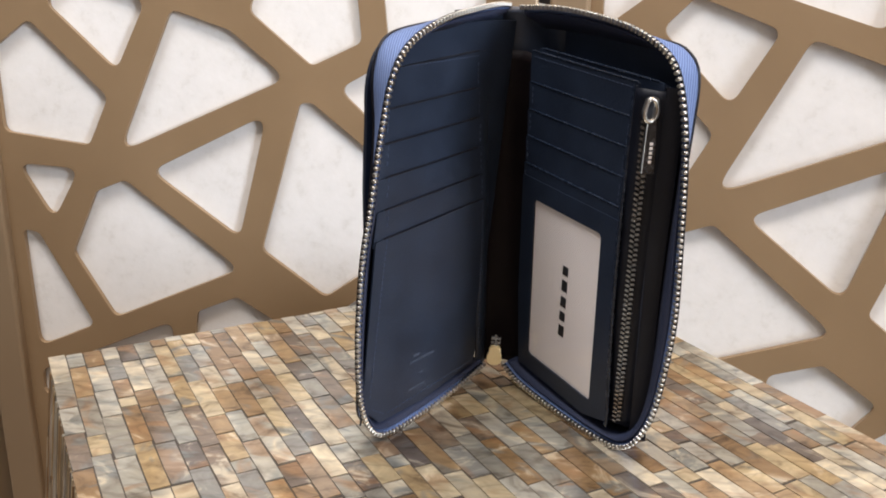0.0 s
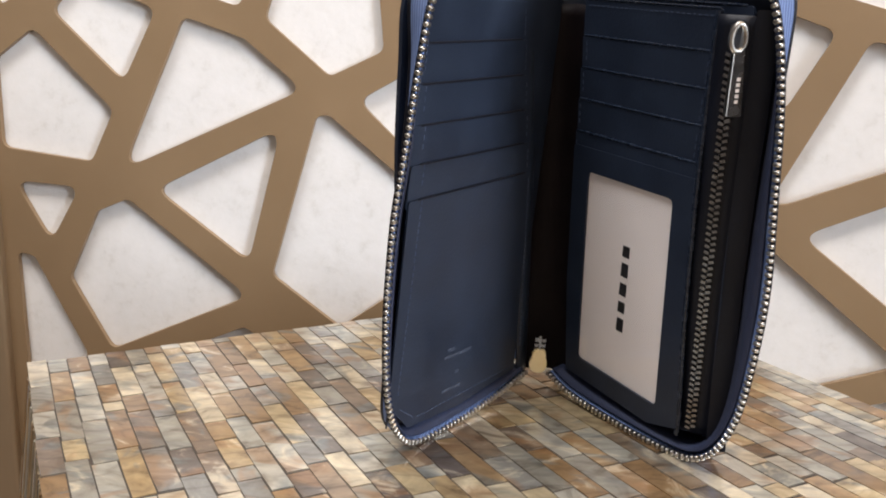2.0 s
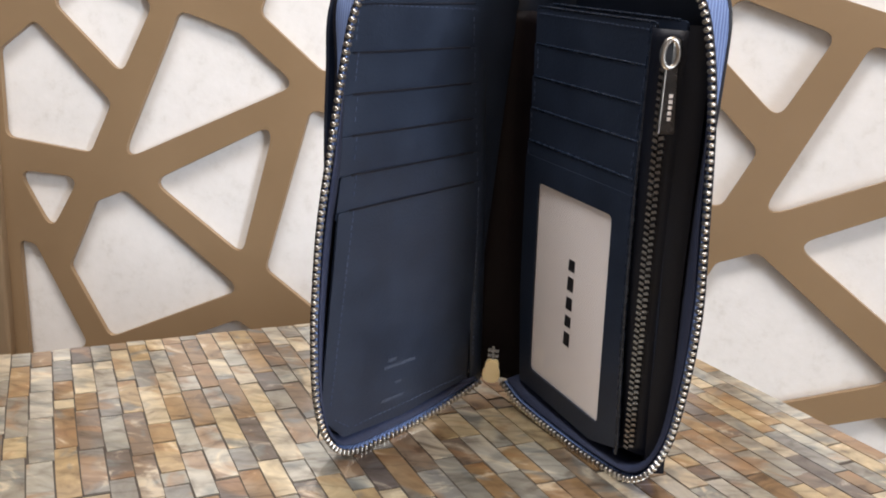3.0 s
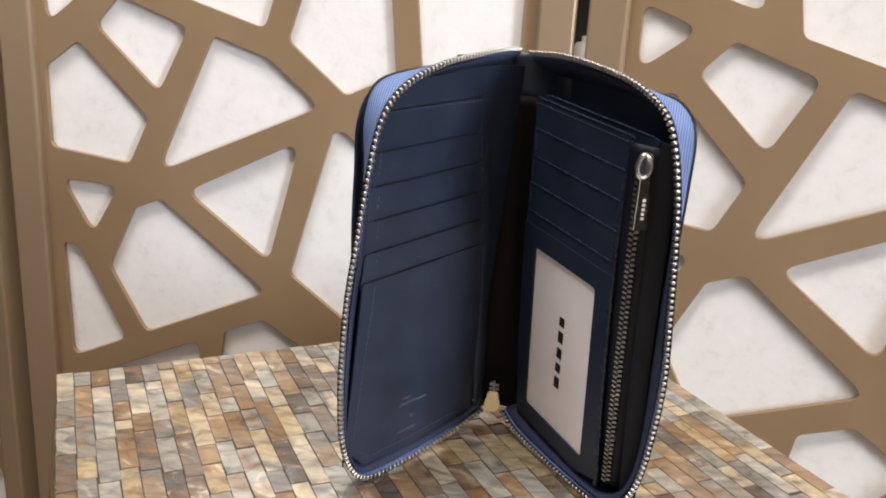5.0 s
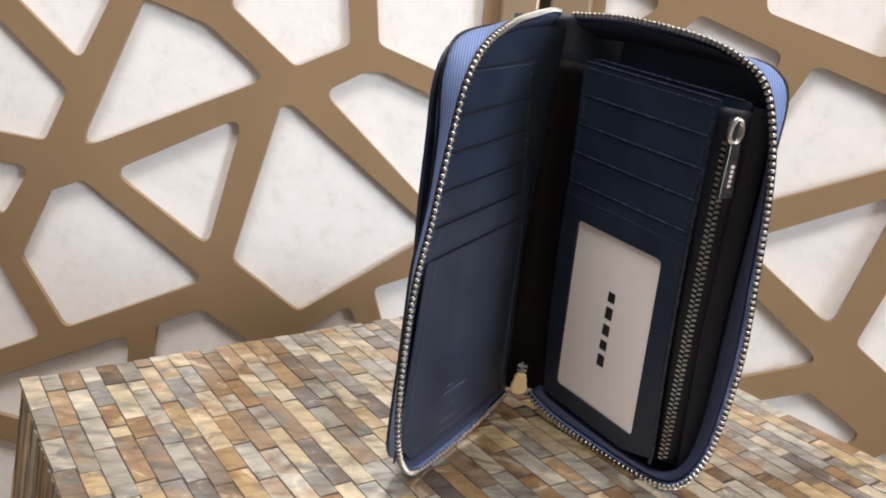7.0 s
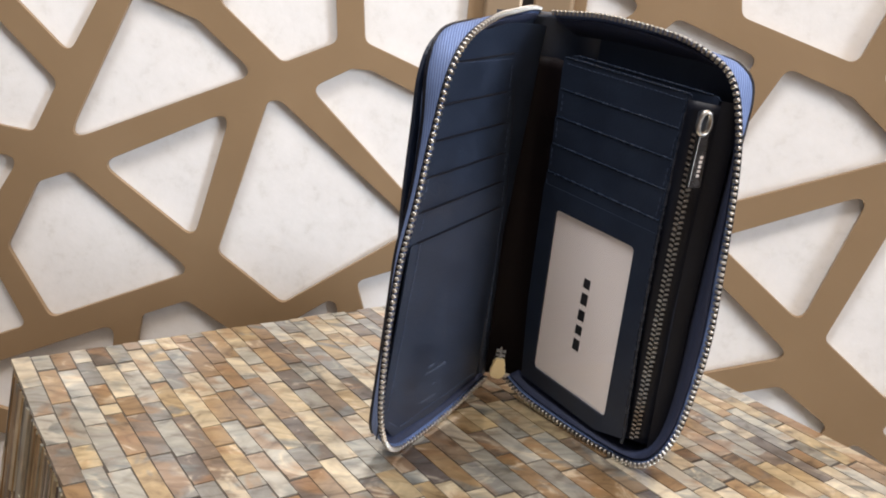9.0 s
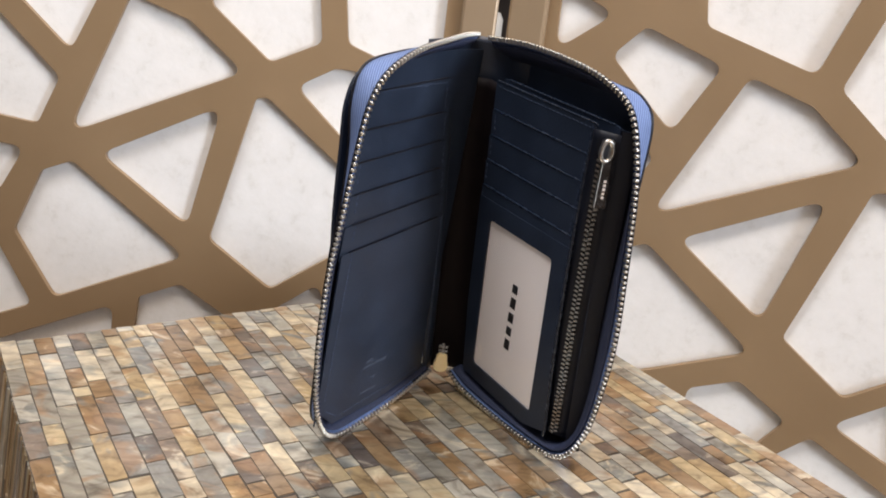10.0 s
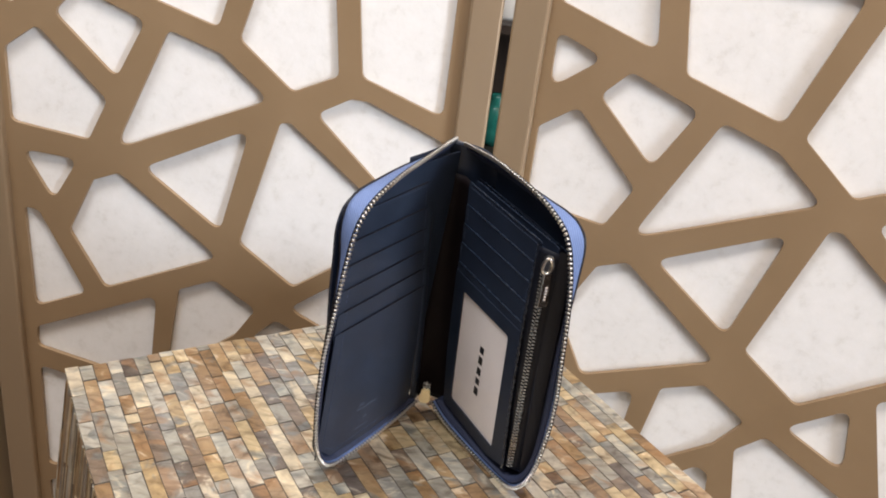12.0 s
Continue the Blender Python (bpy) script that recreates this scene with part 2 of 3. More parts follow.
# never in view; dark so that the right leaf mirrors little light
structure("wall_west", -2.4, -2.3, -2.4, 2.4, -0.05, 2.75, DARKWOOD, "unseen west wall, dark to dim the wallet's reflections", "wall")


# ---------------------------------------------------------------- folding screen
SCREEN_H = 1.78
PLATE = (-0.203, 0.240)
POSTS = ((-0.235, -0.203), (0.240, 0.2695))


def cells():
    """The cut-outs of one panel, corner by corner, in millimetres across the panel and above the table's height."""
    yield (-197, 143), (-163, 168), (-98, 104), (-119, 61), (-197, 70)
    yield (-146, 182), (-122, 208), (-58, 185), (-88, 127)
    yield (-36, 180), (14, 164), (61, 126), (-93, 55)
    yield (-189, 42), (-131, 39), (-160, -10)
    yield (-117, 19), (-89, 31), (13, -48), (-110, -103), (-145, -40)
    yield (-65, 40), (43, 95), (14, -18)
    yield (-191, -20), (-176, -23), (-131, -112), (-189, -138)
    yield (-189, -163), (-54, -103), (-64, -216), (-191, -188)
    yield (-30, -92), (9, -75), (54, -103), (31, -138), (-45, -198)
    yield (88, -96), (138, -58), (150, -126)
    yield (52, -136), (76, -112), (178, -166), (165, -200), (73, -241)
    yield (72, 105), (82, 107), (204, 10), (92, -70), (34, -28)
    yield (106, 119), (139, 138), (155, 138), (231, 108), (231, 2)
    yield (31, 180), (70, 300), (112, 300), (126, 158), (83, 137)
    yield (133, 300), (148, 160), (227, 132), (228, 300)
    yield (-92, 300), (-76, 214), (11, 188), (46, 300)
    yield (-194, 232), (-148, 215), (-193, 180)
    yield (-196, 300), (-196, 258), (-104, 229), (-116, 300)
    yield (-4, -193), (22, -168), (35, -173), (45, -252), (0, -277)
    yield (155, -43), (228, -12), (228, -175), (190, -150)
    yield (-190, -213), (-84, -238), (-94, -342), (-191, -353)


def low_cells():
    """Cut-outs near the floor."""
    yield (-191, -375), (-97, -362), (-92, -470), (-191, -500)
    yield (-66, -250), (-25, -232), (-32, -330), (-72, -342)
    yield (-10, -300), (52, -275), (60, -380), (-66, -365), (-66, -352)
    yield (82, -264), (168, -224), (228, -260), (120, -350)
    yield (222, -290), (228, -420), (88, -400), (90, -378)
    yield (-70, -390), (58, -404), (30, -500), (-66, -500)
    yield (84, -425), (228, -445), (228, -500), (60, -500)


def lattice(drop):
    """The plate with its cut-outs right through it, 5 mm thick."""
    loops = [[Vector(p) for p in ((PLATE[0], 0.05), (PLATE[1], 0.05), (PLATE[1], SCREEN_H - 0.03), (PLATE[0], SCREEN_H - 0.03))]]
    for shape in cells():
        for lift in (0.0, 0.60):
            if lift == 0 or min(z for x, z in shape) > -290:
                loops.append(rounded([(x / 1000, 0.6 + z / 1000 + lift + drop) for x, z in shape], 0.0085, 6))
    for shape in low_cells():
        loops.append(rounded([(x / 1000, 0.6 + z / 1000 + drop) for x, z in shape], 0.0085, 6))
    bm = bmesh.new()
    rings = [[bm.verts.new((p[0], 0, p[1])) for p in loop] for loop in loops]
    edges = [bm.edges.new((r[i], r[(i + 1) % len(r)])) for r in rings for i in range(len(r))]
    bmesh.ops.triangle_fill(bm, use_beauty=True, edges=edges)
    faces = list(bm.faces)
    back = {v: bm.verts.new((v.co.x, 0.005, v.co.z)) for v in list(bm.verts)}
    for f in faces:
        bm.faces.new([back[v] for v in f.verts][::-1])
    for r in rings:
        for i in range(len(r)):
            a, b = r[i], r[(i + 1) % len(r)]
            bm.faces.new((a, b, back[b], back[a]))
    return bm


screen = thing("folding_screen", (0, 0.68, 0), "bronze folding screen with angular lattice over mottled white paper", "folding screen")


def put_under(ob, parent, m):
    ob.parent = parent
    ob.matrix_basis = m
    return ob


def screen_panel(drop, where):
    bm = box(bmesh.new(), PLATE[0] - 0.004, PLATE[1] + 0.004, 0.0058, 0.0098, 0.045, SCREEN_H - 0.025)
    panel = put_under(new("panel", to_mesh("panel", bm, BACKING)), screen, Matrix.Translation((0, -0.68, 0)) @ where)
    tagged(panel, "mottled off-white paper panel")
    lat = put_under(new("lattice", to_mesh("lattice", lattice(drop), BRONZE)), panel, Matrix())
    tagged(lat, "bronze painted lattice of angular cut-outs")
    soft = lat.modifiers.new("soft_edges", "BEVEL")
    soft.width, soft.segments, soft.limit_method, soft.angle_limit = 0.0007, 2, "ANGLE", radians(60)
    for x0, x1 in POSTS:
        put_under(new("post", to_mesh("post", box(bmesh.new(), x0, x1, -0.008, 0.022, 0.0, SCREEN_H, 0.0025), FRAME)), panel, Matrix())
    for z in (0.02, SCREEN_H - 0.03):
        put_under(new("rail", to_mesh("rail", box(bmesh.new(), PLATE[0], PLATE[1], -0.006, 0.020, z, z + 0.03, 0.002), FRAME)), panel, Matrix())
    return panel


LEFT_POSE = pose(-0.2474, 0.6790, 0, 0, 0, 5.38)
RIGHT_POSE = pose(0.2570 + 0.0052 * 0.9835, 0.6716 - 0.0052 * 0.1808, 0, 0, 0, -10.41)
screen_panel(0.0, LEFT_POSE)
screen_panel(-0.005, RIGHT_POSE)
screen_panel(0.0, LEFT_POSE @ pose(-0.243, 0.014, 0, 0, 0, -22) @ pose(-0.276, -0.014, 0))


def hinge(m):
    bm = bmesh.new()
    for k in range(3):
        bmesh.ops.create_cone(bm, cap_ends=True, segments=12, radius1=0.0035, radius2=0.0035, depth=0.017, matrix=Matrix.Translation((0, 0, (k - 1) * 0.0175)))
    box(bm, -0.012, 0.012, 0.002, 0.0035, -0.026, 0.026)
    ob = put_under(new("hinge", to_mesh("hinge", bm, BRASS)), screen, Matrix.Translation((0, -0.68, 0)) @ m)
    return tagged(ob, "small aged brass hinge")


for z in (0.33, 0.95, 1.55):
    hinge(LEFT_POSE @ pose(-0.2395, 0.016, z))
    hinge(LEFT_POSE @ pose(0.2775, 0.020, z))


# ---------------------------------------------------------------- shelf behind the screen
def back_shelf():
    ob = thing("display_shelf", (0.1, 2.1, 0), "dark wooden display shelf standing behind the screen", "shelf")
    for x in (-0.35, 0.55):
        part("side_panel", box(bmesh.new(), x - 0.012, x + 0.012, 1.95, 2.28, 0, 1.7, 0.002), DARKWOOD, ob)
    for z in (0.3, 0.62, 0.94, 1.26, 1.58):
        part("shelf_board", box(bmesh.new(), -0.338, 0.538, 1.95, 2.28, z - 0.012, z + 0.012, 0.002), DARKWOOD, ob)
    return ob


back_shelf()


def turned(name, profile, where, mat, label, category):
    """A turned vessel from its half profile."""
    bm = bmesh.new()
    rows = [[bm.verts.new((r * math.cos(a), r * math.sin(a), z)) for a in [k * math.pi / 12 for k in range(24)]] for r, z in profile]
    for a, b in zip(rows, rows[1:]):
        for k in range(24):
            bm.faces.new((a[k], a[(k + 1) % 24], b[(k + 1) % 24], b[k]))
    bm.faces.new(rows[0][::-1])
    ob = new(name, to_mesh(name, bm, mat, True))
    ob.location = where
    return tagged(ob, label, category)


turned("vase", ((0.030, 0), (0.045, 0.02), (0.05, 0.06), (0.03, 0.10), (0.018, 0.12), (0.022, 0.13), (0.016, 0.128), (0.014, 0.10)),
       (-0.084, 2.05, 0.312), TEAL, "small teal glazed vase on the dark shelf", "vase")
turned("jar", ((0.04, 0), (0.05, 0.01), (0.05, 0.10), (0.042, 0.115), (0.030, 0.118), (0.030, 0.13), (0.0, 0.135)),
       (-0.095, 2.05, 0.632), PLASTER, "pale grey lidded jar on the dark shelf", "jar")


# ---------------------------------------------------------------- mosaic side table
TOP = 0.600
YAW = radians(39.0)
AX = Vector((math.cos(YAW + radians(1.3)), math.sin(YAW + radians(1.3)), 0))
BX = Vector((math.sin(YAW), -math.cos(YAW), 0))
CORNER = Vector((-0.2173, 0.3845, 0))
SIZE = 0.351
STRIPS = 38


def on_table(a, b, z):
    return CORNER + AX * a + BX * b + Vector((0, 0, z))


table = thing("side_table", on_table(SIZE / 2, SIZE / 2, 0), "square side table veneered in mother-of-pearl strips, brown and cream", "side table")


def table_body():
    """The core under the shell: rounded corners, sides that splay towards the floor."""
    bm = bmesh.new()
    rings = []
    for z, grow, r in ((TOP - 0.0004, -0.0016, 0.007), (TOP - 0.0022, -0.0008, 0.008), (TOP - 0.006, -0.0005, 0.008), (TOP - 0.2, 0.022, 0.010), (0.0, 0.06, 0.012)):
        sq = [(-grow, -grow), (SIZE + grow, -grow), (SIZE + grow, SIZE + grow), (-grow, SIZE + grow)]
        rings.append([bm.verts.new(on_table(p[0], p[1], z)) for p in rounded(sq, r, 5)])
    bm.faces.new(rings[0])
    bm.faces.new(rings[-1][::-1])
    for a, b in zip(rings, rings[1:]):
        for i in range(len(a)):
            j = (i + 1) % len(a)
            bm.faces.new((a[i], b[i], b[j], a[j]))
    return bm


core = part("core", table_body(), GROUT, table, "dark grout between the shell pieces")


# ---------------------------------------------------------------- wallet
def leaf_frame(o, up, across):
    s = Vector(up).normalized()
    d = Vector((*across, 0))
    d = (d - d.dot(s) * s).normalized()
    n = s.cross(d)
    if n.y > 0:
        n = -n
    o = Vector(o)
    return lambda u, v, w: o + (d * u + s * v + n * w) / 1000


SPINE_FOOT = (0.030, 0.427, 0.6163)
L = leaf_frame(SPINE_FOOT, (0.06, -0.048, 0.997), (-0.43, -0.90))
R = leaf_frame(SPINE_FOOT, (0.006, -0.140, 0.990), (0.644, -0.765))

wallet = thing("wallet", (0.03, 0.40, TOP), "open navy leather zip-around wallet with blue exterior, standing upright", "wallet")

LEFT_RIM = [(1, 182, -12), (20, 183, -7), (45, 182, -2), (73, 179.5, 2.5), (97, 172, 5), (109.5, 160, 6.5), (114, 138, 6), (116.5, 108, 4.5), (115.8, 84, 1),
            (115.5, 60, 0), (115, 40, 0), (112, 15, 0), (105, -3, 0), (93, -12.5, 0), (70, -14, 0), (40, -12.5, 0), (9, -8, 0)]
RIGHT_RIM = [(-9, 181, -14), (23, 185, -15), (62, 185, -15), (83, 181, -15), (95, 174, -15), (102.5, 158, -15), (107, 136, -15), (110.5, 101, -15),
             (112.8, 72, -15), (113.5, 48, -13), (112.5, 23, -10), (108.5, 8, -7), (101, -1, -5), (88, -5.5, -4), (60, -8.5, -2), (26, -9.5, 0), (9, -7, 0)]


# where the cover's cut edge runs behind the zip: proud at the shoulders, drawn in elsewhere
LEFT_EDGE = [(0, 175, -16), (20, 176, -13), (45, 176.5, -11), (75, 176.5, -7), (101, 172.5, -5.2), (109, 159, -4), (108, 138, -3), (107, 112, -4), (104.5, 84, -8.4),
             (100.5, 60, -11), (100.5, 40, -11), (101, 15, -11), (100, -3, -11), (92, -9.5, -11), (69, -9.5, -11), (39, -9.5, -11), (8, -8, -11)]
RIGHT_EDGE = [(-9, 173, -24), (23, 176, -25), (60, 178.5, -25), (80, 180, -25), (91, 178, -25), (98, 170, -25), (98.5, 148, -25), (97, 104, -24.5),
              (96, 72, -24), (97, 48, -24), (98, 23, -23), (97, 6, -22), (93, -4, -21), (82, -8.5, -22), (54, -9, -24), (20, -9, -24), (4, -8, -24)]


def leaf_shell(F, rim, edge, floor_at):
    origin = F(0, 0, 0)
    rim_p = smooth_path([F(*p) for p in rim], 0.0035)
    edge_p = smooth_path([F(*p) for p in edge], 0.0035)
    k = min(len(rim_p), len(edge_p))
    pick = lambda path, i: path[round(i * (len(path) - 1) / (k - 1))]
    # outside leather
    bm = bmesh.new()
    nrm = (F(0, 0, 1) - F(0, 0, 0)) * 1000
    front = [pick(edge_p, i) for i in range(k)]
    mid = sum(front, Vector()) / k
    back_at = floor_at / 1000 - 0.0016
    inner = [p.lerp(mid, 0.25) for p in front]
    inner = [p + nrm * (back_at - (p - origin).dot(nrm)) for p in inner]
    face = [bm.verts.new(p) for p in front]
    rear = [bm.verts.new(p - nrm * 0.0011) for p in front]
    dish = [bm.verts.new(p) for p in inner]
    dish_rear = [bm.verts.new(p - nrm * 0.0010) for p in inner]
    bm.faces.new(dish)
    bm.faces.new(dish_rear[::-1])
    for i in range(k):
        j = (i + 1) % k
        for a, b in ((face, dish), (dish_rear, rear), (rear, face)):
            bm.faces.new((a[i], a[j], b[j], b[i]))
    part("cover", bm, BLUE, wallet, "blue pebbled leather cover")
    # dark painted cut edge
    bm = bmesh.new()
    rows = []
    for p in front:
        out = (p - mid)
        out = (out - nrm * out.dot(nrm)).normalized()
        rows.append([bm.verts.new(p + out * a + nrm * b) for a, b in ((0.0, 0.0003), (0.0004, 0.0), (0.0004, -0.0010), (0.0, -0.0013))])
    for a, b in zip(rows, rows[1:]):
        for j in range(3):
            bm.faces.new((a[j], a[j + 1], b[j + 1], b[j]))
    part("cover_edge", bm, EDGE, wallet, "black painted leather edge")
    # woven tape from the cover's edge up to the zip, slightly bowed
    bm = bmesh.new()
    rows = []
    for i in range(k):
        a, b = pick(edge_p, i), pick(rim_p, i)
        out = (a - mid)
        out = (out - nrm * out.dot(nrm)).normalized()
        rows.append([bm.verts.new(a.lerp(b, t) + out * 0.0006 * math.sin(math.pi * t)) for t in (0, 0.2, 0.4, 0.6, 0.8, 0.97)])
    for a, b in zip(rows, rows[1:]):
        for j in range(5):
            bm.faces.new((a[j], a[j + 1], b[j + 1], b[j]))
    ob = part("zip_tape", bm, TAPE, wallet, "blue woven zip tape", True)
    m = ob.modifiers.new("thickness", "SOLIDIFY")
    m.thickness = 0.0007
    # inner lining floor
    bm = bmesh.new()
    low = []
    for i in range(k):
        a, b = pick(edge_p, i), pick(rim_p, i)
        q = a.lerp(b, 0.22)
        out = (q - mid)
        out = (out - nrm * out.dot(nrm)).normalized()
        q = q - out * 0.002
        low.append(q + nrm * (floor_at / 1000 - (q - origin).dot(nrm)))
    prism(bm, low, [p - nrm * 0.0015 for p in low])
    part("lining", bm, NAVY, wallet, "dark navy inner lining")
    # turned lining strip along the zip: blue tape painted navy for the shade inside
    bm = bmesh.new()
    rows = []
    for i in range(k):
        a, b = pick(edge_p, i), pick(rim_p, i)
        out = (b - mid)
        out = (out - nrm * out.dot(nrm)).normalized()
        rows.append([bm.verts.new(p) for p in (a.lerp(b, 0.2) - out * 0.004, a.lerp(b, 0.55) - out * 0.0024, a.lerp(b, 0.9) - out * 0.0020)])
    for a, b in zip(rows, rows[1:]):
        for j in range(2):
            bm.faces.new((a[j], a[j + 1], b[j + 1], b[j]))
    ob = part("lining_strip", bm, SHADED_TAPE, wallet, "inner side of the blue zip tape, shade in its colour", True)
    ob.modifiers.new("thickness", "SOLIDIFY").thickness = 0.0006
    return nrm


def tooth_mesh():
    """A zip tooth: a rounded bar across the chain with a narrow waist."""
    bm = bmesh.new()
    rows = []
    for x, r in ((-1.0, 0.35), (-0.85, 0.8), (-0.4, 0.95), (0.0, 0.8), (0.4, 0.95), (0.85, 0.8), (1.0, 0.35)):
        rows.append([bm.verts.new((r * math.cos(a), x, r * math.sin(a))) for a in [k * math.pi / 4 for k in range(8)]])
    for a, b in zip(rows, rows[1:]):
        for k in range(8):
            bm.faces.new((a[k], a[(k + 1) % 8], b[(k + 1) % 8], b[k]))
    bm.faces.new(rows[0][::-1])
    bm.faces.new(rows[-1])
    return to_mesh("zip_tooth", bm, SILVER, True)


TOOTH = tooth_mesh()


def zip_teeth(F, rim, nrm, parent, step=0.0026):
    path = smooth_path([F(*p) for p in rim], step)
    b = base_of(parent)
    for i, p in enumerate(path):
        t = (path[min(i + 1, len(path) - 1)] - path[max(i - 1, 0)]).normalized()
        side = nrm.cross(t).normalized()
        m = Matrix((t, side, nrm)).transposed().to_4x4() @ Matrix.Diagonal((0.00100, 0.00122, 0.00122, 1))
        ob = new("zip_tooth", TOOTH)
        ob.parent = parent
        ob.matrix_basis = Matrix.Translation(p - b) @ m


nL = leaf_shell(L, LEFT_RIM, LEFT_EDGE, -6.9)
nR = leaf_shell(R, RIGHT_RIM, RIGHT_EDGE, -22.4)


def zip_cord(F, rim, nrm, parent):
    """The thin woven cord that carries the teeth."""
    bm = bmesh.new()
    path = smooth_path([F(*p) for p in rim], 0.003)
    rows = []
    for i, p in enumerate(path):
        t = (path[min(i + 1, len(path) - 1)] - path[max(i - 1, 0)]).normalized()
        side = nrm.cross(t).normalized()
        c = p - nrm * 0.0011
        rows.append([bm.verts.new(c + side * 0.0009 * math.cos(a) + nrm * 0.0008 * math.sin(a)) for a in (0.3, 1.35, 2.4, 3.45, 4.5, 5.5)])
    for a, b in zip(rows, rows[1:]):
        for j in range(6):
            bm.faces.new((a[j], a[(j + 1) % 6], b[(j + 1) % 6], b[j]))
    return part("zip_chain", bm, LINING, parent, "silver beaded zip teeth on a woven cord", True)


zip_teeth(L, LEFT_RIM, nL, zip_cord(L, LEFT_RIM, nL, wallet))
zip_teeth(R, RIGHT_RIM, nR, zip_cord(R, RIGHT_RIM, nR, wallet))


def left_in(v):
    return 10.5 + 20.5 * (v - 7) / 155


# spine: inner strip, and the outer leather behind it
def spine_row(v, back):
    f = (v + 8) / 190
    ul = 10 + 21 * f
    u0 = max(ul - 7, 4)
    return [L(u0, v, -8.6 - back), L(u0 * 0.6, v, -7.5 - 2 * f - back), L(2, v, -5 - 6 * f - back),
            R(1 - 6 * f, v, -5 - 11 * f - back), R(7, v, -10 - 4 * f - back), R(16, v, -12.5 - back)]


def fold_at(v):
    """Depth of the leather fold, which follows the pockets."""
    return -3.5 - 4.4 * min(max((v - 85) / 75, 0.0), 1.0)


def loft(rows):
    bm = bmesh.new()
    vs = [[bm.verts.new(p) for p in r] for r in rows]
    for a, b in zip(vs, vs[1:]):
        for j in range(len(a) - 1):
            bm.faces.new((a[j], a[j + 1], b[j + 1], b[j]))
    return bm


ob = part("leather_fold", loft([[L(left_in(v) + 4, v, fold_at(v) - 0.4), L(left_in(v) - 1, v, fold_at(v)), L(left_in(v) - 5, v, fold_at(v) - 0.8), L(left_in(v) - 9, v, -8.2)] for v in range(-9, 162, 5)]), NAVY, wallet, "navy leather folding into the spine", True)
ob.modifiers.new("thickness", "SOLIDIFY").thickness = 0.0008
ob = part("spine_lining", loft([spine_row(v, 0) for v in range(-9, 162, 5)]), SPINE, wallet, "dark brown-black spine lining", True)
ob.modifiers.new("thickness", "SOLIDIFY").thickness = 0.0008
ob = part("spine_lining", loft([[L(left_in(v) + 16, v, -10.0), L(left_in(v), v, -10.0), L(8, v, -11.4), L(1, v, -14), R(-5, v, -19), R(1, v, -21.9), R(16, v, -22.3)] for v in range(130, 183, 3)]), NAVY, wallet, "dark navy lining across the spine", True)
ob.modifiers.new("thickness", "SOLIDIFY").thickness = 0.0002
ob = part("spine_cover", loft([spine_row(v, 13)[1:5] for v in range(-8, 175, 6)]), BLUE, wallet, "blue leather spine outside", True)
ob.modifiers.new("thickness", "SOLIDIFY").thickness = 0.0018


def slab(F, pts, top, thick, radius=1.5):
    """A flat leather piece in a leaf: outline (u, v), its face at height top."""
    out = rounded(pts, radius, 3)
    return prism(bmesh.new(), [F(p[0], p[1], top) for p in out], [F(p[0], p[1], top - thick) for p in out])


def stitches(F, runs, top, parent):
    """Rows of short raised stitches."""
    bm = bmesh.new()
    for (u0, v0), (u1, v1) in runs:
        d = Vector((u1 - u0, v1 - v0))
        k = max(2, int(d.length / 2.7))
        d.normalize()
        s = Vector((-d.y, d.x)) * 0.22
        for i in range(k):
            c = Vector((u0, v0)).lerp(Vector((u1, v1)), (i + 0.5) / k)
            a, b = c - d * 0.85, c + d * 0.85
            pts = [a - s, b - s, b + s, a + s]
            prism(bm, [F(p.x, p.y, top + 0.22) for p in pts], [F(p.x, p.y, top - 0.3) for p in pts])
    return tagged(part("stitching", bm, STITCH, parent), "", "", "", "stuff")


# left leaf: five card slots over a plain lower panel
def left_out(v):
    return 103.5 + min(max(0.0, 100 - v) * 0.09, 5.0)


def slot_edge(F, a, b, top, parent, mat, label):
    """The folded lip of a card slot, a thin roll bowed a little open in the middle."""
    bm = bmesh.new()
    rows = []
    for k in range(17):
        t = k / 16
        u, v = a[0] + (b[0] - a[0]) * t, a[1] + (b[1] - a[1]) * t
        bow = 0.5 * math.sin(math.pi * t) ** 0.7
        rows.append([F(u, v + 0.50, top - 0.60), F(u, v + 0.48, top + bow * 0.5 - 0.15), F(u, v + 0.30, top + 0.14 + bow * 0.5),
                     F(u, v + 0.02, top + 0.18 + bow * 0.4), F(u, v - 0.35, top + 0.03)])
    vs = [[bm.verts.new(p) for p in r] for r in rows]
    for p, q in zip(vs, vs[1:]):
        for k in range(4):
            bm.faces.new((p[k], p[k + 1], q[k + 1], q[k]))
    return part("slot_lip", bm, mat, parent, label, True)


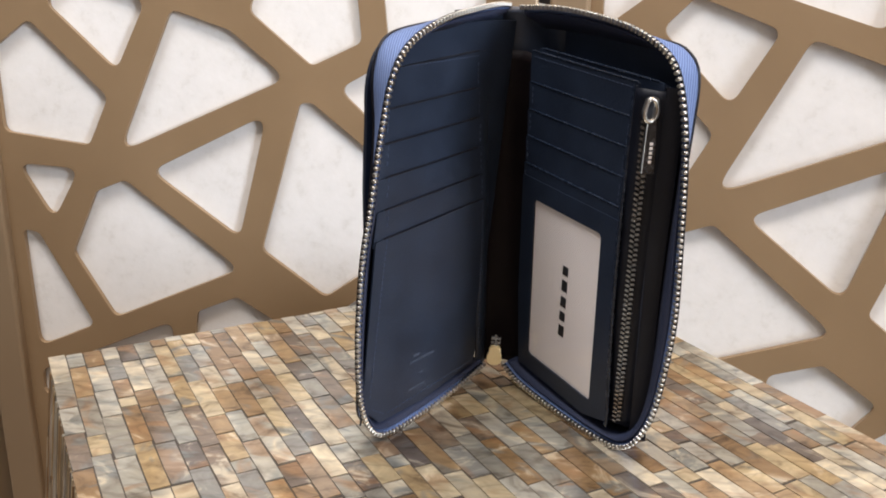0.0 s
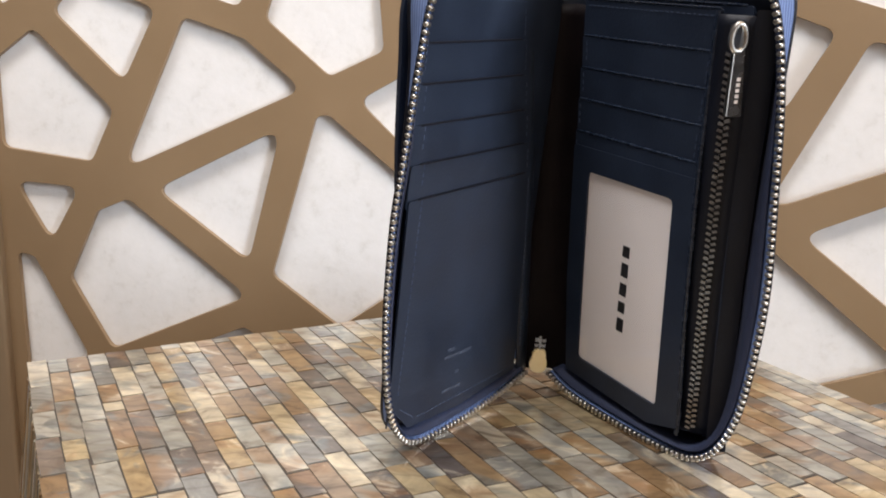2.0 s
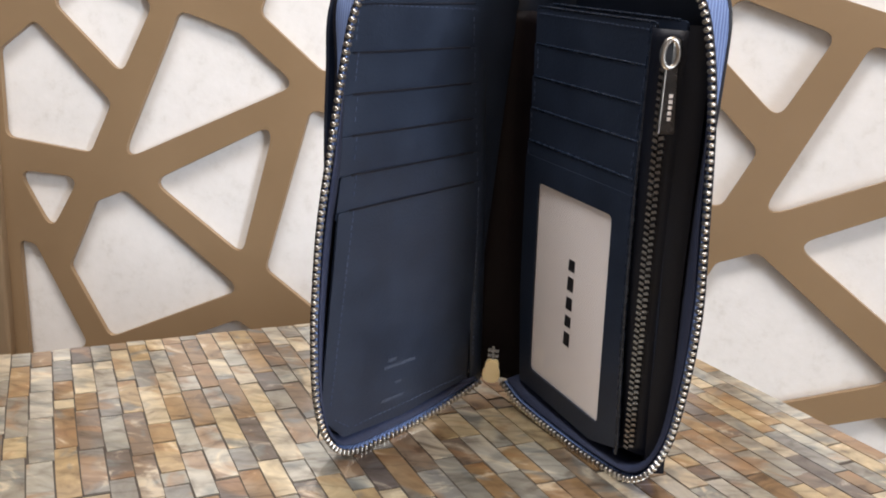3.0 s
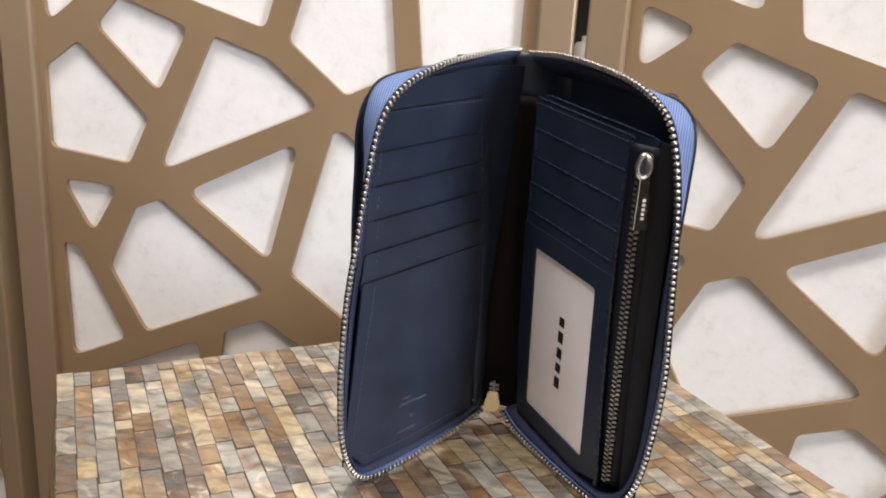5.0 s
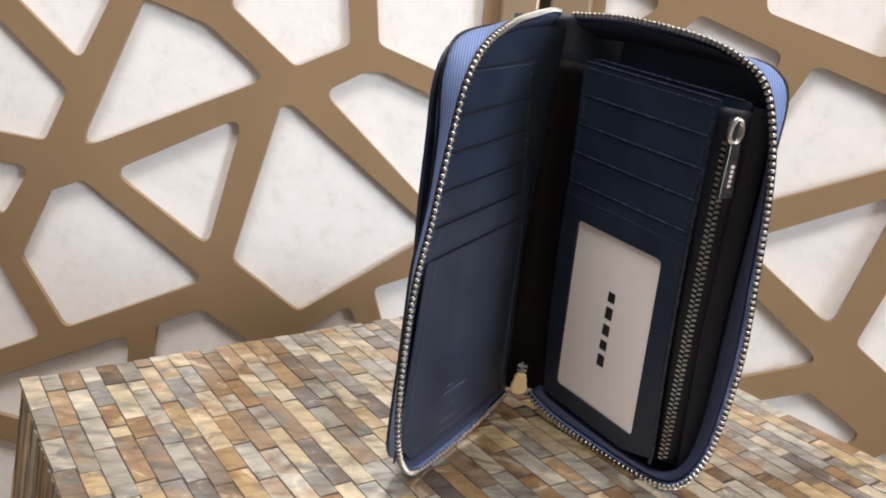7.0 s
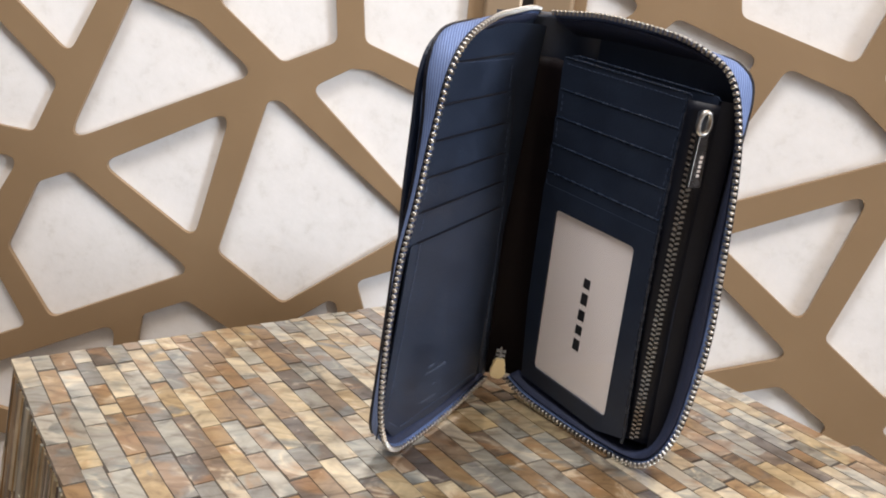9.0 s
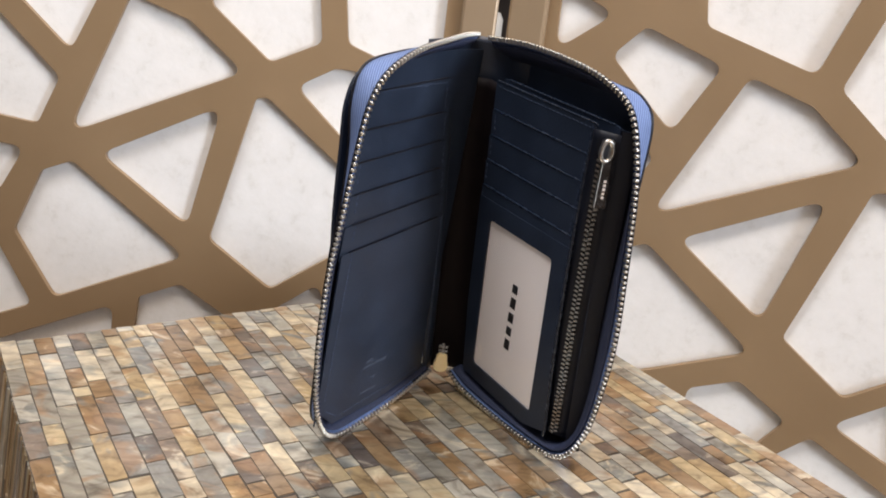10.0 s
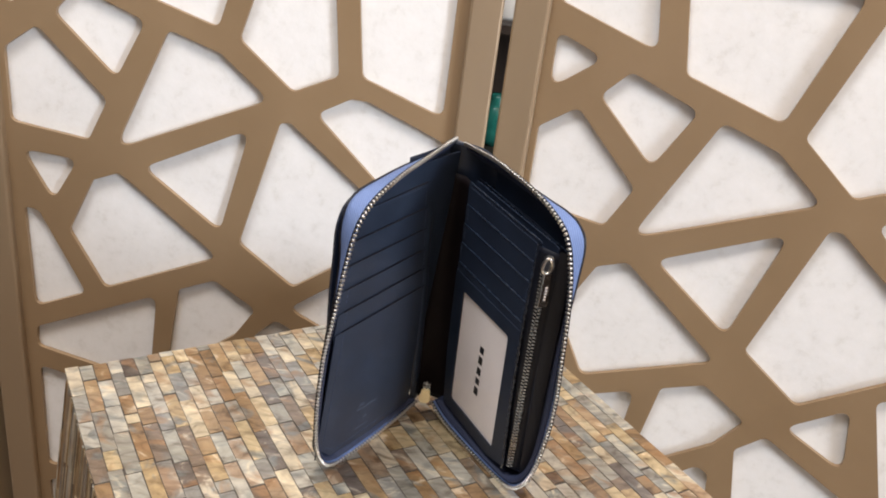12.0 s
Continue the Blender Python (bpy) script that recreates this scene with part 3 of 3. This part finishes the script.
def left_pocket():
    levels = [162.5, 145.5, 131.3, 116.8, 102.8, 90.0]
    for i, v in enumerate(levels):
        f = -2.2 - 0.85 * (5 - i)
        lo = levels[i + 1] - 6 if i < 5 else -4
        tilt = -3.5 if i == 0 else -2.6
        pts = [(left_in(v) - (6 if i == 0 else 0), v), (left_out(v), v + tilt), (left_out(lo), lo)] + ([(107, 6), (95, -6), (60, -8)] if i == 5 else []) + [(left_in(max(lo, 5)) if i < 5 else 17, lo)]
        slot = part("card_slot", slab(L, pts, f, 0.8, 1.2), NAVY, wallet, "" if i < 5 else "plain navy leather lower panel")
        # the lip is black to draw the shadow in the slit
        slot_edge(L, (left_in(v) + (1 if i == 0 else 5), v), (left_out(v) - (1.5 if i == 0 else 5), v + tilt), f, slot, EDGE, "folded lip, slit shadow put into its black colour")
    stitches(L, [((left_in(159) + 1, 160.5), (96, 159.5))], -6.45, wallet)
    for a, b, f in ((158, 147, -6.45), (144, 133, -5.6), (129, 118.5, -4.75), (115, 105, -3.9), (101, 92, -3.05)):
        stitches(L, [((left_in(a) + 1.8, a), (left_in(b) + 1.8, b)), ((96, a), (96.8, b))], f, wallet)
    stitches(L, [((left_in(88) + 1.8, 88), (left_in(8) + 3, 6)), ((97, 88), (103, 10)), ((101, 4), (92, -2.5)), ((90, -3), (20, -2))], -2.2, wallet)


left_pocket()


def debossed_marks():
    """Faint pressed marks near the foot of the left leaf, drawn as plain bars."""
    bm = bmesh.new()
    for u0, v0, u1, v1 in ((74, 17.5, 55, 17.0), (72, 20.5, 67, 20.3), (66, 9, 63, 9), (74, 2.4, 61, 2.2)):
        pts = [(u0, v0 - 0.7), (u1, v1 - 0.7), (u1, v1 + 0.7), (u0, v0 + 0.7)]
        prism(bm, [L(u, v, -2.12) for u, v in pts], [L(u, v, -2.4) for u, v in pts])
    part("pressed_mark", bm, DEBOSS, wallet, "faint pressed marks in the leather")


debossed_marks()


def coin_run(v):
    """How far the coin zip leans outwards towards its foot, in millimetres."""
    return 0.02 * (120 - v)


# right leaf: raised coin pocket with four card slots, a card window and its own zip
def right_pocket():
    # slip pocket behind, then the coin pocket's back wall and its body, open at the top
    slip = part("slip_pocket", slab(R, [(3, 163), (60, 165), (99, 164), (98, 110), (96, 60), (97, 12), (88, -4), (14, -6), (8, 40)], -18.6, 0.8, 2.0), LINING, wallet, "black inner slip pocket")
    slot_edge(R, (10, 163.4), (97, 164.2), -18.6, slip, TRIM, "folded leather lip")
    wall = part("coin_pocket_wall", slab(R, [(8, 165), (92, 167), (93, 108), (95, 50), (96, 4), (74, -4), (14, -5), (10, 40)], -13.6, 0.8, 1.5), NAVY, wallet, "back wall of the coin pocket")
    slot_edge(R, (12, 165.2), (89, 167), -13.6, wall, TRIM, "folded leather lip")
    bm = bmesh.new()
    out = [(6, 159), (81, 161), (79.5, 108), (83, 50), (87, 4), (70, -3), (14, -4), (10, 40)]
    prism(bm, [R(u, v, -10.6) for u, v in out], [R(u + (4 if u > 60 else 0), v, -13.4) for u, v in out])
    part("coin_pocket", bm, NAVY, wallet, "raised navy coin pocket")
    levels = [164, 149.5, 136.5, 123.5, 110]
    for i, v in enumerate(levels):
        f = -7.0 - 0.7 * (4 - i)
        lo = levels[i + 1] - 5 if i < 4 else 97
        a = 7 + (164 - v) * 0.05
        slot = part("card_slot", slab(R, [(a, v), (82 - (164 - v) * 0.005, v + 1.6), (81.6, lo), (a + 1, lo - 1)], f, 0.7, 1.0), NAVY, wallet)
        slot_edge(R, (a + 1, v), (81 - (164 - v) * 0.005, v + 1.6), f, slot, TRIM, "folded leather lip")
    # window frame round the clear film: four strips with the opening between
    o = [(9.7, 104), (82.0, 106), (84, 50), (87.5, 4), (70, -2.5), (14, -3.5), (10.5, 40)]
    win = rounded([(20.5, 94), (71.5, 95.5), (74, 7.5), (22, 6)], 2.6, 4)
    bm = bmesh.new()
    outer = [bm.verts.new(R(u, v, -7.0)) for u, v in rounded(o, 1.5, 2)]
    inner = [bm.verts.new(R(p[0], p[1], -7.0)) for p in win]
    es = [bm.edges.new((ring[i], ring[(i + 1) % len(ring)])) for ring in (outer, inner) for i in range(len(ring))]
    bmesh.ops.triangle_fill(bm, use_beauty=True, edges=es)
    ob = part("window_frame", bm, NAVY, wallet, "navy leather frame of the card window")
    s = ob.modifiers.new("thickness", "SOLIDIFY")
    s.thickness, s.offset = 0.0008, 0
    part("paper_insert", slab(R, [(17, 97), (74, 98), (77, 5), (19, 3.5)], -7.65, 0.25, 1.0), PAPER, wallet, "pale paper card behind the clear window")
    film = part("window_film", slab(R, [(19, 95.5), (73, 97), (76, 6), (20.5, 4.5)], -7.25, 0.12, 1.0), FILM, wallet, "clear plastic window")
    film.visible_shadow = False
    # the printed word stands as five plain bars
    v = 68.5
    bm = bmesh.new()
    for h in (6.0, 7.4, 6.8, 6.0, 7.4):
        pts = [(45.4, v), (49.6, v), (49.6, v - h * 0.82), (45.2, v - h * 0.82)]
        prism(bm, [R(a, b, -7.56) for a, b in pts], [R(a, b, -7.7) for a, b in pts])
        v -= h + 1.6
    part("printed_bar", bm, INK, wallet, "black printed bars on the paper card")
    stitches(R, [((9, 161.5), (79, 163)), ((79.5, 161), (79, 152))], -9.8, wallet)
    for a, b, f in ((148, 139, -9.1), (135, 126, -8.4), (122, 112.5, -7.7), (107, 99, -7.0)):
        stitches(R, [((79, a), (78.6, b)), ((10.5, a), (11, b))], f, wallet)
    stitches(R, [((11.5, 97), (14, 4))], -7.0, wallet)
    # rolled edge along the pocket's outer side
    bm = bmesh.new()
    path = smooth_path([R(*p) for p in ((81.5, 165, -8.6), (81.3, 150, -8.3), (81.6, 125, -7.6), (82, 108, -7.2), (82.8, 80, -7.2), (84, 50, -7.2), (87, 8, -7.2), (86.5, 1, -7.4))], 0.004)
    rows = []
    for i, p in enumerate(path):
        t = (path[min(i + 1, len(path) - 1)] - path[max(i - 1, 0)]).normalized()
        q = nR.cross(t).normalized()
        rows.append([bm.verts.new(p + (q * math.cos(b) * 0.0011 + nR * math.sin(b) * 0.0008)) for b in [j * math.pi / 4 for j in range(8)]])
    for a, b in zip(rows, rows[1:]):
        for j in range(8):
            bm.faces.new((a[j], a[(j + 1) % 8], b[(j + 1) % 8], b[j]))
    part("rolled_edge", bm, TRIM, wallet, "rolled navy leather edge", True)
    # coin zip on the outer side of the pocket
    tape = loft([[R(82.5 + 0.4 * f, v, -7.6 - 0.5 * f), R(86 + f, v, -9.6), R(90 + f, v, -11.5), R(93.5 + f, v, -13.5)] for v, f in ((164 - 4 * i, 3.2 * max(0, (70 - (164 - 4 * i)) / 70)) for i in range(41))])
    zt = part("coin_zip", tape, LINING, wallet, "dark zip of the coin pocket", True)
    zt.modifiers.new("thickness", "SOLIDIFY").thickness = 0.0007
    part("pocket_wall", loft([[R(93.5 + f, v, -13.5), R(97 + f, v, -15.5), R(99 + f, v, -19)] for v, f in ((166 - 4 * i, 3.0 * max(0, (70 - (166 - 4 * i)) / 70)) for i in range(43))]), LINING, wallet, "", True)
    teeth = part("coin_zip_cord", loft([[R(86.6 + coin_run(v), v, -9.85), R(88.6 + coin_run(v), v, -10.55), R(90.6 + coin_run(v), v, -11.75)] for v in range(152, 3, -4)]), EDGE, zt)
    row = [(R(1, 0, -0.55) - R(0, 0, 0)).normalized(), (R(0, 1, 0) - R(0, 0, 0)).normalized()]
    turn = Matrix((row[0], row[1], row[0].cross(row[1]))).transposed().to_4x4()
    bm = bmesh.new()
    for i in range(62):
        v = 151 - i * 2.38
        for du, dv in ((-0.9, 0.0), (0.9, 1.19)):
            m = Matrix.Translation(R(88.6 + coin_run(v) + du, v + dv, -10.1 - du * 0.55)) @ turn @ Matrix.Rotation(0.35 * du, 4, "Z") @ Matrix.Diagonal((0.0019, 0.00115, 0.0013, 1))
            bmesh.ops.create_cube(bm, size=1.0, matrix=m)
    tagged(part("coin_zip_teeth", bm, GUNMETAL, zt, "small grey metal teeth"), "", "", "", "stuff")


right_pocket()


def coin_zip_pull():
    bm = bmesh.new()
    # slider body
    out = rounded([(87.8, 161.5), (93.4, 161.5), (92.8, 152), (88.6, 152)], 2.0, 4)
    prism(bm, [R(p[0] - 0.6, p[1], -8.6) for p in out], [R(p[0] - 0.6, p[1], -11.6) for p in out])
    slider = part("zip_slider", bm, SILVER, wallet, "polished silver slider", False)
    # oval ring through the slider, standing out from the pocket
    bm = bmesh.new()
    turn = [k * 2 * math.pi / 32 for k in range(32)]
    ring = [R(91.6 + 0.7 * math.cos(a), 157.0 + 4.5 * math.sin(a), -8.4 - 2.6 * math.cos(a) * (1 - 0.18 * math.sin(a))) for a in turn]
    axis = (R(1, 0, 0.25) - R(0, 0, 0)).normalized()
    rows = []
    for i, p in enumerate(ring):
        t = (ring[(i + 1) % 32] - ring[i - 1]).normalized()
        q = axis.cross(t)
        rows.append([bm.verts.new(p + (q * math.cos(b) * 0.00105 + axis * math.sin(b) * 0.0012)) for b in [j * math.pi / 4 for j in range(8)]])
    for i in range(32):
        a, b = rows[i], rows[(i + 1) % 32]
        for j in range(8):
            bm.faces.new((a[j], a[(j + 1) % 8], b[(j + 1) % 8], b[j]))
    part("pull_ring", bm, SILVER, slider, "chunky silver ring", True)
    # hanging tab: a four-sided bar, one narrow face and one broad face in view
    top, foot = [(90.1, -8.1), (91.9, -7.2), (93.4, -10.4), (91.6, -11.2)], [(89.7, -7.9), (92.1, -6.7), (94.3, -11.6), (91.9, -12.2)]
    bm = prism(bmesh.new(), [R(u, 153.5, w) for u, w in top], [R(u, 130.6, w) for u, w in foot])
    bmesh.ops.bevel(bm, geom=list(bm.edges), offset=0.00035, segments=2, affect="EDGES")
    # dark base colour paints what the polished tab would mirror
    part("pull_tab", bm, TABMETAL, slider, "silver hanging tab, dark reflection put into its colour")
    bm = prism(bmesh.new(), [R(u, 153.2, w) for u, w in ((90.0, -7.9), (91.8, -7.0), (91.9, -7.4), (90.1, -8.3))], [R(u, 130.9, w) for u, w in ((89.6, -7.7), (92.0, -6.5), (92.1, -6.9), (89.7, -8.1))])
    part("pull_ridge", bm, SILVER, slider, "bright silver ridge")
    bm = bmesh.new()
    for v in (144.0, 142.1, 140.2, 138.3, 136.4):
        pts = [(v, 0.42), (v - 1.2, 0.42), (v - 1.2, 0.68), (v, 0.68)]
        place = lambda a, k, lift: R(92.05 + 1.95 * k + lift, a, -6.85 - 4.4 * k + lift * 0.4)
        prism(bm, [place(a, k, 0.16) for a, k in pts], [place(a, k, -0.1) for a, k in pts])
    part("engraved_bar", bm, PAPER, slider, "pale engraved bars")


coin_zip_pull()


def spine_slider():
    """The gold slider that rests at the foot of the spine."""
    bm = bmesh.new()
    n = (nL + nR).normalized()
    o = Vector(SPINE_FOOT)
    up = (L(0, 1, 0) - L(0, 0, 0)).normalized()
    side = up.cross(n).normalized()
    up = n.cross(side).normalized()
    o = o + n * 0.0085 + up * 0.0012
    shape = [(0.0, 5.6), (1.9, 5.5), (2.6, 4.8), (2.6, 3.0), (3.1, 1.4), (3.9, -0.6), (4.1, -2.8), (3.4, -5.0), (1.9, -6.2), (0, -6.5)]
    shape = shape + [(-x, y) for x, y in shape[-2:0:-1]]
    place = lambda x, y, w: o + (side * x + up * y + n * w) / 1000
    prism(bm, [place(x, y, 3.2) for x, y in shape], [place(x, y, 0.2) for x, y in shape])
    bmesh.ops.bevel(bm, geom=[e for e in bm.edges if abs((e.verts[0].co - e.verts[1].co).dot(n)) < 0.001], offset=0.0006, segments=2, affect="EDGES")
    sl = part("zip_slider", bm, GOLD, wallet, "pale gold bulb-shaped zip slider")
    bm = bmesh.new()
    for y in (7.2, 9.8):
        for x in (-1.6, 1.6):
            bmesh.ops.create_cube(bm, size=1.0, matrix=Matrix.Translation(place(x, y, 0.8)) @ Matrix.Diagonal((0.0018, 0.0012, 0.0016, 1)))
    bmesh.ops.create_cube(bm, size=1.0, matrix=Matrix.Translation(place(0, 8.6, 0.6)) @ Matrix.Diagonal((0.0012, 0.0012, 0.0065, 1)))
    part("zip_stop", bm, GUNMETAL, sl)


spine_slider()


# ---------------------------------------------------------------- shell pieces of the table, last
rng = random.Random(7)
WIDTHS = [rng.uniform(0.90, 1.10) for _ in range(STRIPS)]
LEFT_OF = [SIZE * sum(WIDTHS[:i]) / sum(WIDTHS) for i in range(STRIPS + 1)]
PIECES = []
for i in range(STRIPS):
    b = -rng.uniform(0.0, 0.03)
    while b < SIZE:
        ln = rng.choice((0.011, 0.018, 0.024, 0.030, 0.034, 0.038, 0.042, 0.046)) * rng.uniform(0.9, 1.1)
        b0, b1 = max(b, 0.0), min(b + ln, SIZE)
        if SIZE - b1 < 0.006:
            b1, ln = SIZE, SIZE - b
        if b1 - b0 > 0.004:
            PIECES.append((i, b0, b1))
        b += ln


def near_wallet(p):
    i, b0, b1 = p
    return (on_table(LEFT_OF[i], (b0 + b1) / 2, 0) - Vector((-0.02, 0.37, 0))).length


PIECES.sort(key=near_wallet)


def strip_outline(r, long):
    """A strip's hand-cut outline about its middle: long sides a little wavy, ends a little skewed, unit size."""
    skew, k = r.uniform(-0.10, 0.10), 3
    jx, jy = 0.022, 0.030 / max(long, 1.0)
    out = []
    for n in range(k):
        out.append((-0.5 + r.uniform(0, jx), -0.5 + n / k + r.uniform(-jy, jy) * (n == 0) - skew / long * (n == 0)))
    for n in range(k):
        out.append((0.5 - r.uniform(0, jx), 0.5 - n / k + r.uniform(-jy, jy) * (n == 0) + skew / long * (n == 0)))
    out.insert(k, (-0.5 + r.uniform(0.01, 0.05), 0.5 - r.uniform(0, jy) + skew / long))
    out.append((0.5 - r.uniform(0.01, 0.05), -0.5 + r.uniform(0, jy) - skew / long))
    return out


def strip_rings(outline, w, ln):
    """The strip's outline at its foot and its top, in metres about its middle."""
    rim = 0.00006
    rings = []
    for inset, z in ((0.0, -0.0024), (rim, 0.0)):
        rings.append([(x * (w - 2 * inset), y * (ln - 2 * inset), z) for x, y in outline])
    return rings


def add_strip(bm, rings, m):
    vs = [[bm.verts.new(m @ Vector(p)) for p in ring] for ring in rings]
    bm.faces.new(vs[-1][::-1])
    k = len(vs[0])
    for a, b in zip(vs, vs[1:]):
        for q in range(k):
            bm.faces.new((a[q], b[q], b[(q + 1) % k], a[(q + 1) % k]))


UNIT = {}


def piece_mesh(kind, w, ln):
    """Strips that differ by less than a millimetre or so share one mesh."""
    key = (kind, round(w * 2500), round(ln * 600))
    if key not in UNIT:
        bm = bmesh.new()
        add_strip(bm, strip_rings(strip_outline(random.Random(kind + 40), key[2] / 600 / w), key[1] / 2500, key[2] / 600), Matrix())
        UNIT[key] = (to_mesh("shell_strip", bm, SHELL), key[1] / 2500, key[2] / 600)
    return UNIT[key]


rot = Matrix((AX, BX, Vector((0, 0, 1)))).transposed().to_4x4()
JOINT = 0.00026


def strip_pose(i, b0, b1):
    c = on_table((LEFT_OF[i] + LEFT_OF[i + 1]) / 2, (b0 + b1) / 2, TOP - rng.uniform(0, 0.00004))
    return Matrix.Translation(c) @ rot @ pose(0, 0, 0, rng.uniform(-0.06, 0.06), rng.uniform(-0.7, 0.7), rng.uniform(-0.25, 0.25))


base = Vector(table.location)
for i, b0, b1 in PIECES[:300]:
    w, ln = LEFT_OF[i + 1] - LEFT_OF[i] - JOINT * rng.uniform(0.4, 1.5), b1 - b0 - JOINT * rng.uniform(1.0, 2.6)
    mesh, w0, ln0 = piece_mesh(rng.randrange(6), w, ln)
    ob = new("shell_strip", mesh)
    ob.parent = table
    ob.matrix_basis = Matrix.Translation(-base) @ strip_pose(i, b0, b1) @ Matrix.Diagonal((w / w0, ln / ln0, 1, 1))


def joined_pieces():
    """The strips farthest from the wallet."""
    bm = bmesh.new()
    for n, (i, b0, b1) in enumerate(PIECES[300:]):
        w, ln = LEFT_OF[i + 1] - LEFT_OF[i] - JOINT * rng.uniform(0.4, 1.5), b1 - b0 - JOINT * rng.uniform(1.0, 2.6)
        add_strip(bm, strip_rings(strip_outline(random.Random(n), ln / w), w, ln), strip_pose(i, b0, b1))
    return bm


tagged(part("shell_veneer", joined_pieces(), SHELL_REST, table, "cream, grey and brown shell strips"), "", "", "", "stuff")


def side_splay(z):
    d = TOP - 0.006 - z
    return -0.0005 + d * (0.0225 / 0.194) if d < 0.194 else 0.022 + (d - 0.194) * (0.038 / 0.4)


def side_pieces(side):
    """One splayed side: narrow upright strips of uneven width in staggered lengths, some set proud of the rest."""
    r = random.Random(3 + side)
    verts, faces = [], []
    at, cuts = 0.0, [0.0]
    while at < 1.0:
        at += r.choice((0.004, 0.006, 0.009, 0.012)) * r.uniform(0.8, 1.2)
        cuts.append(min(at, 1.0))
    g = 0.00018
    for e0, e1 in zip(cuts, cuts[1:]):
        z = TOP - 0.0035 - r.uniform(0, 0.0015)
        while z > 0.002:
            z1 = max(z - r.uniform(0.025, 0.095), 0.0)
            lift, lean = r.uniform(0.0003, 0.0010), r.uniform(-0.0005, 0.0005)
            for depth in (-0.002, 1.0):
                for zz, e, sign in ((z - g, e0, 1), (z - g, e1, -1), (z1 + g, e1, -1), (z1 + g, e0, 1)):
                    s = side_splay(zz)
                    t = -s + 0.003 + (SIZE + 2 * s - 0.006) * e + g * sign
                    o = s + (lift + lean * sign if depth > 0 else depth)
                    verts.append({0: on_table(-o, t, zz), 1: on_table(SIZE + o, t, zz), 2: on_table(t, -o, zz), 3: on_table(t, SIZE + o, zz)}[side] - base)
            k = len(verts) - 8
            faces.append((k + 4, k + 5, k + 6, k + 7))
            for q in range(4):
                faces.append((k + q, k + (q + 1) % 4, k + 4 + (q + 1) % 4, k + 4 + q))
            z = z1
    me = bpy.data.meshes.new("side_veneer")
    me.from_pydata(verts, [], faces)
    me.materials.append(SHELL_REST)
    ob = new("side_veneer", me)
    ob.parent = table
    return tagged(ob, "narrow upright grey-brown shell strips", "", "", "stuff")


for side in range(4):
    side_pieces(side)
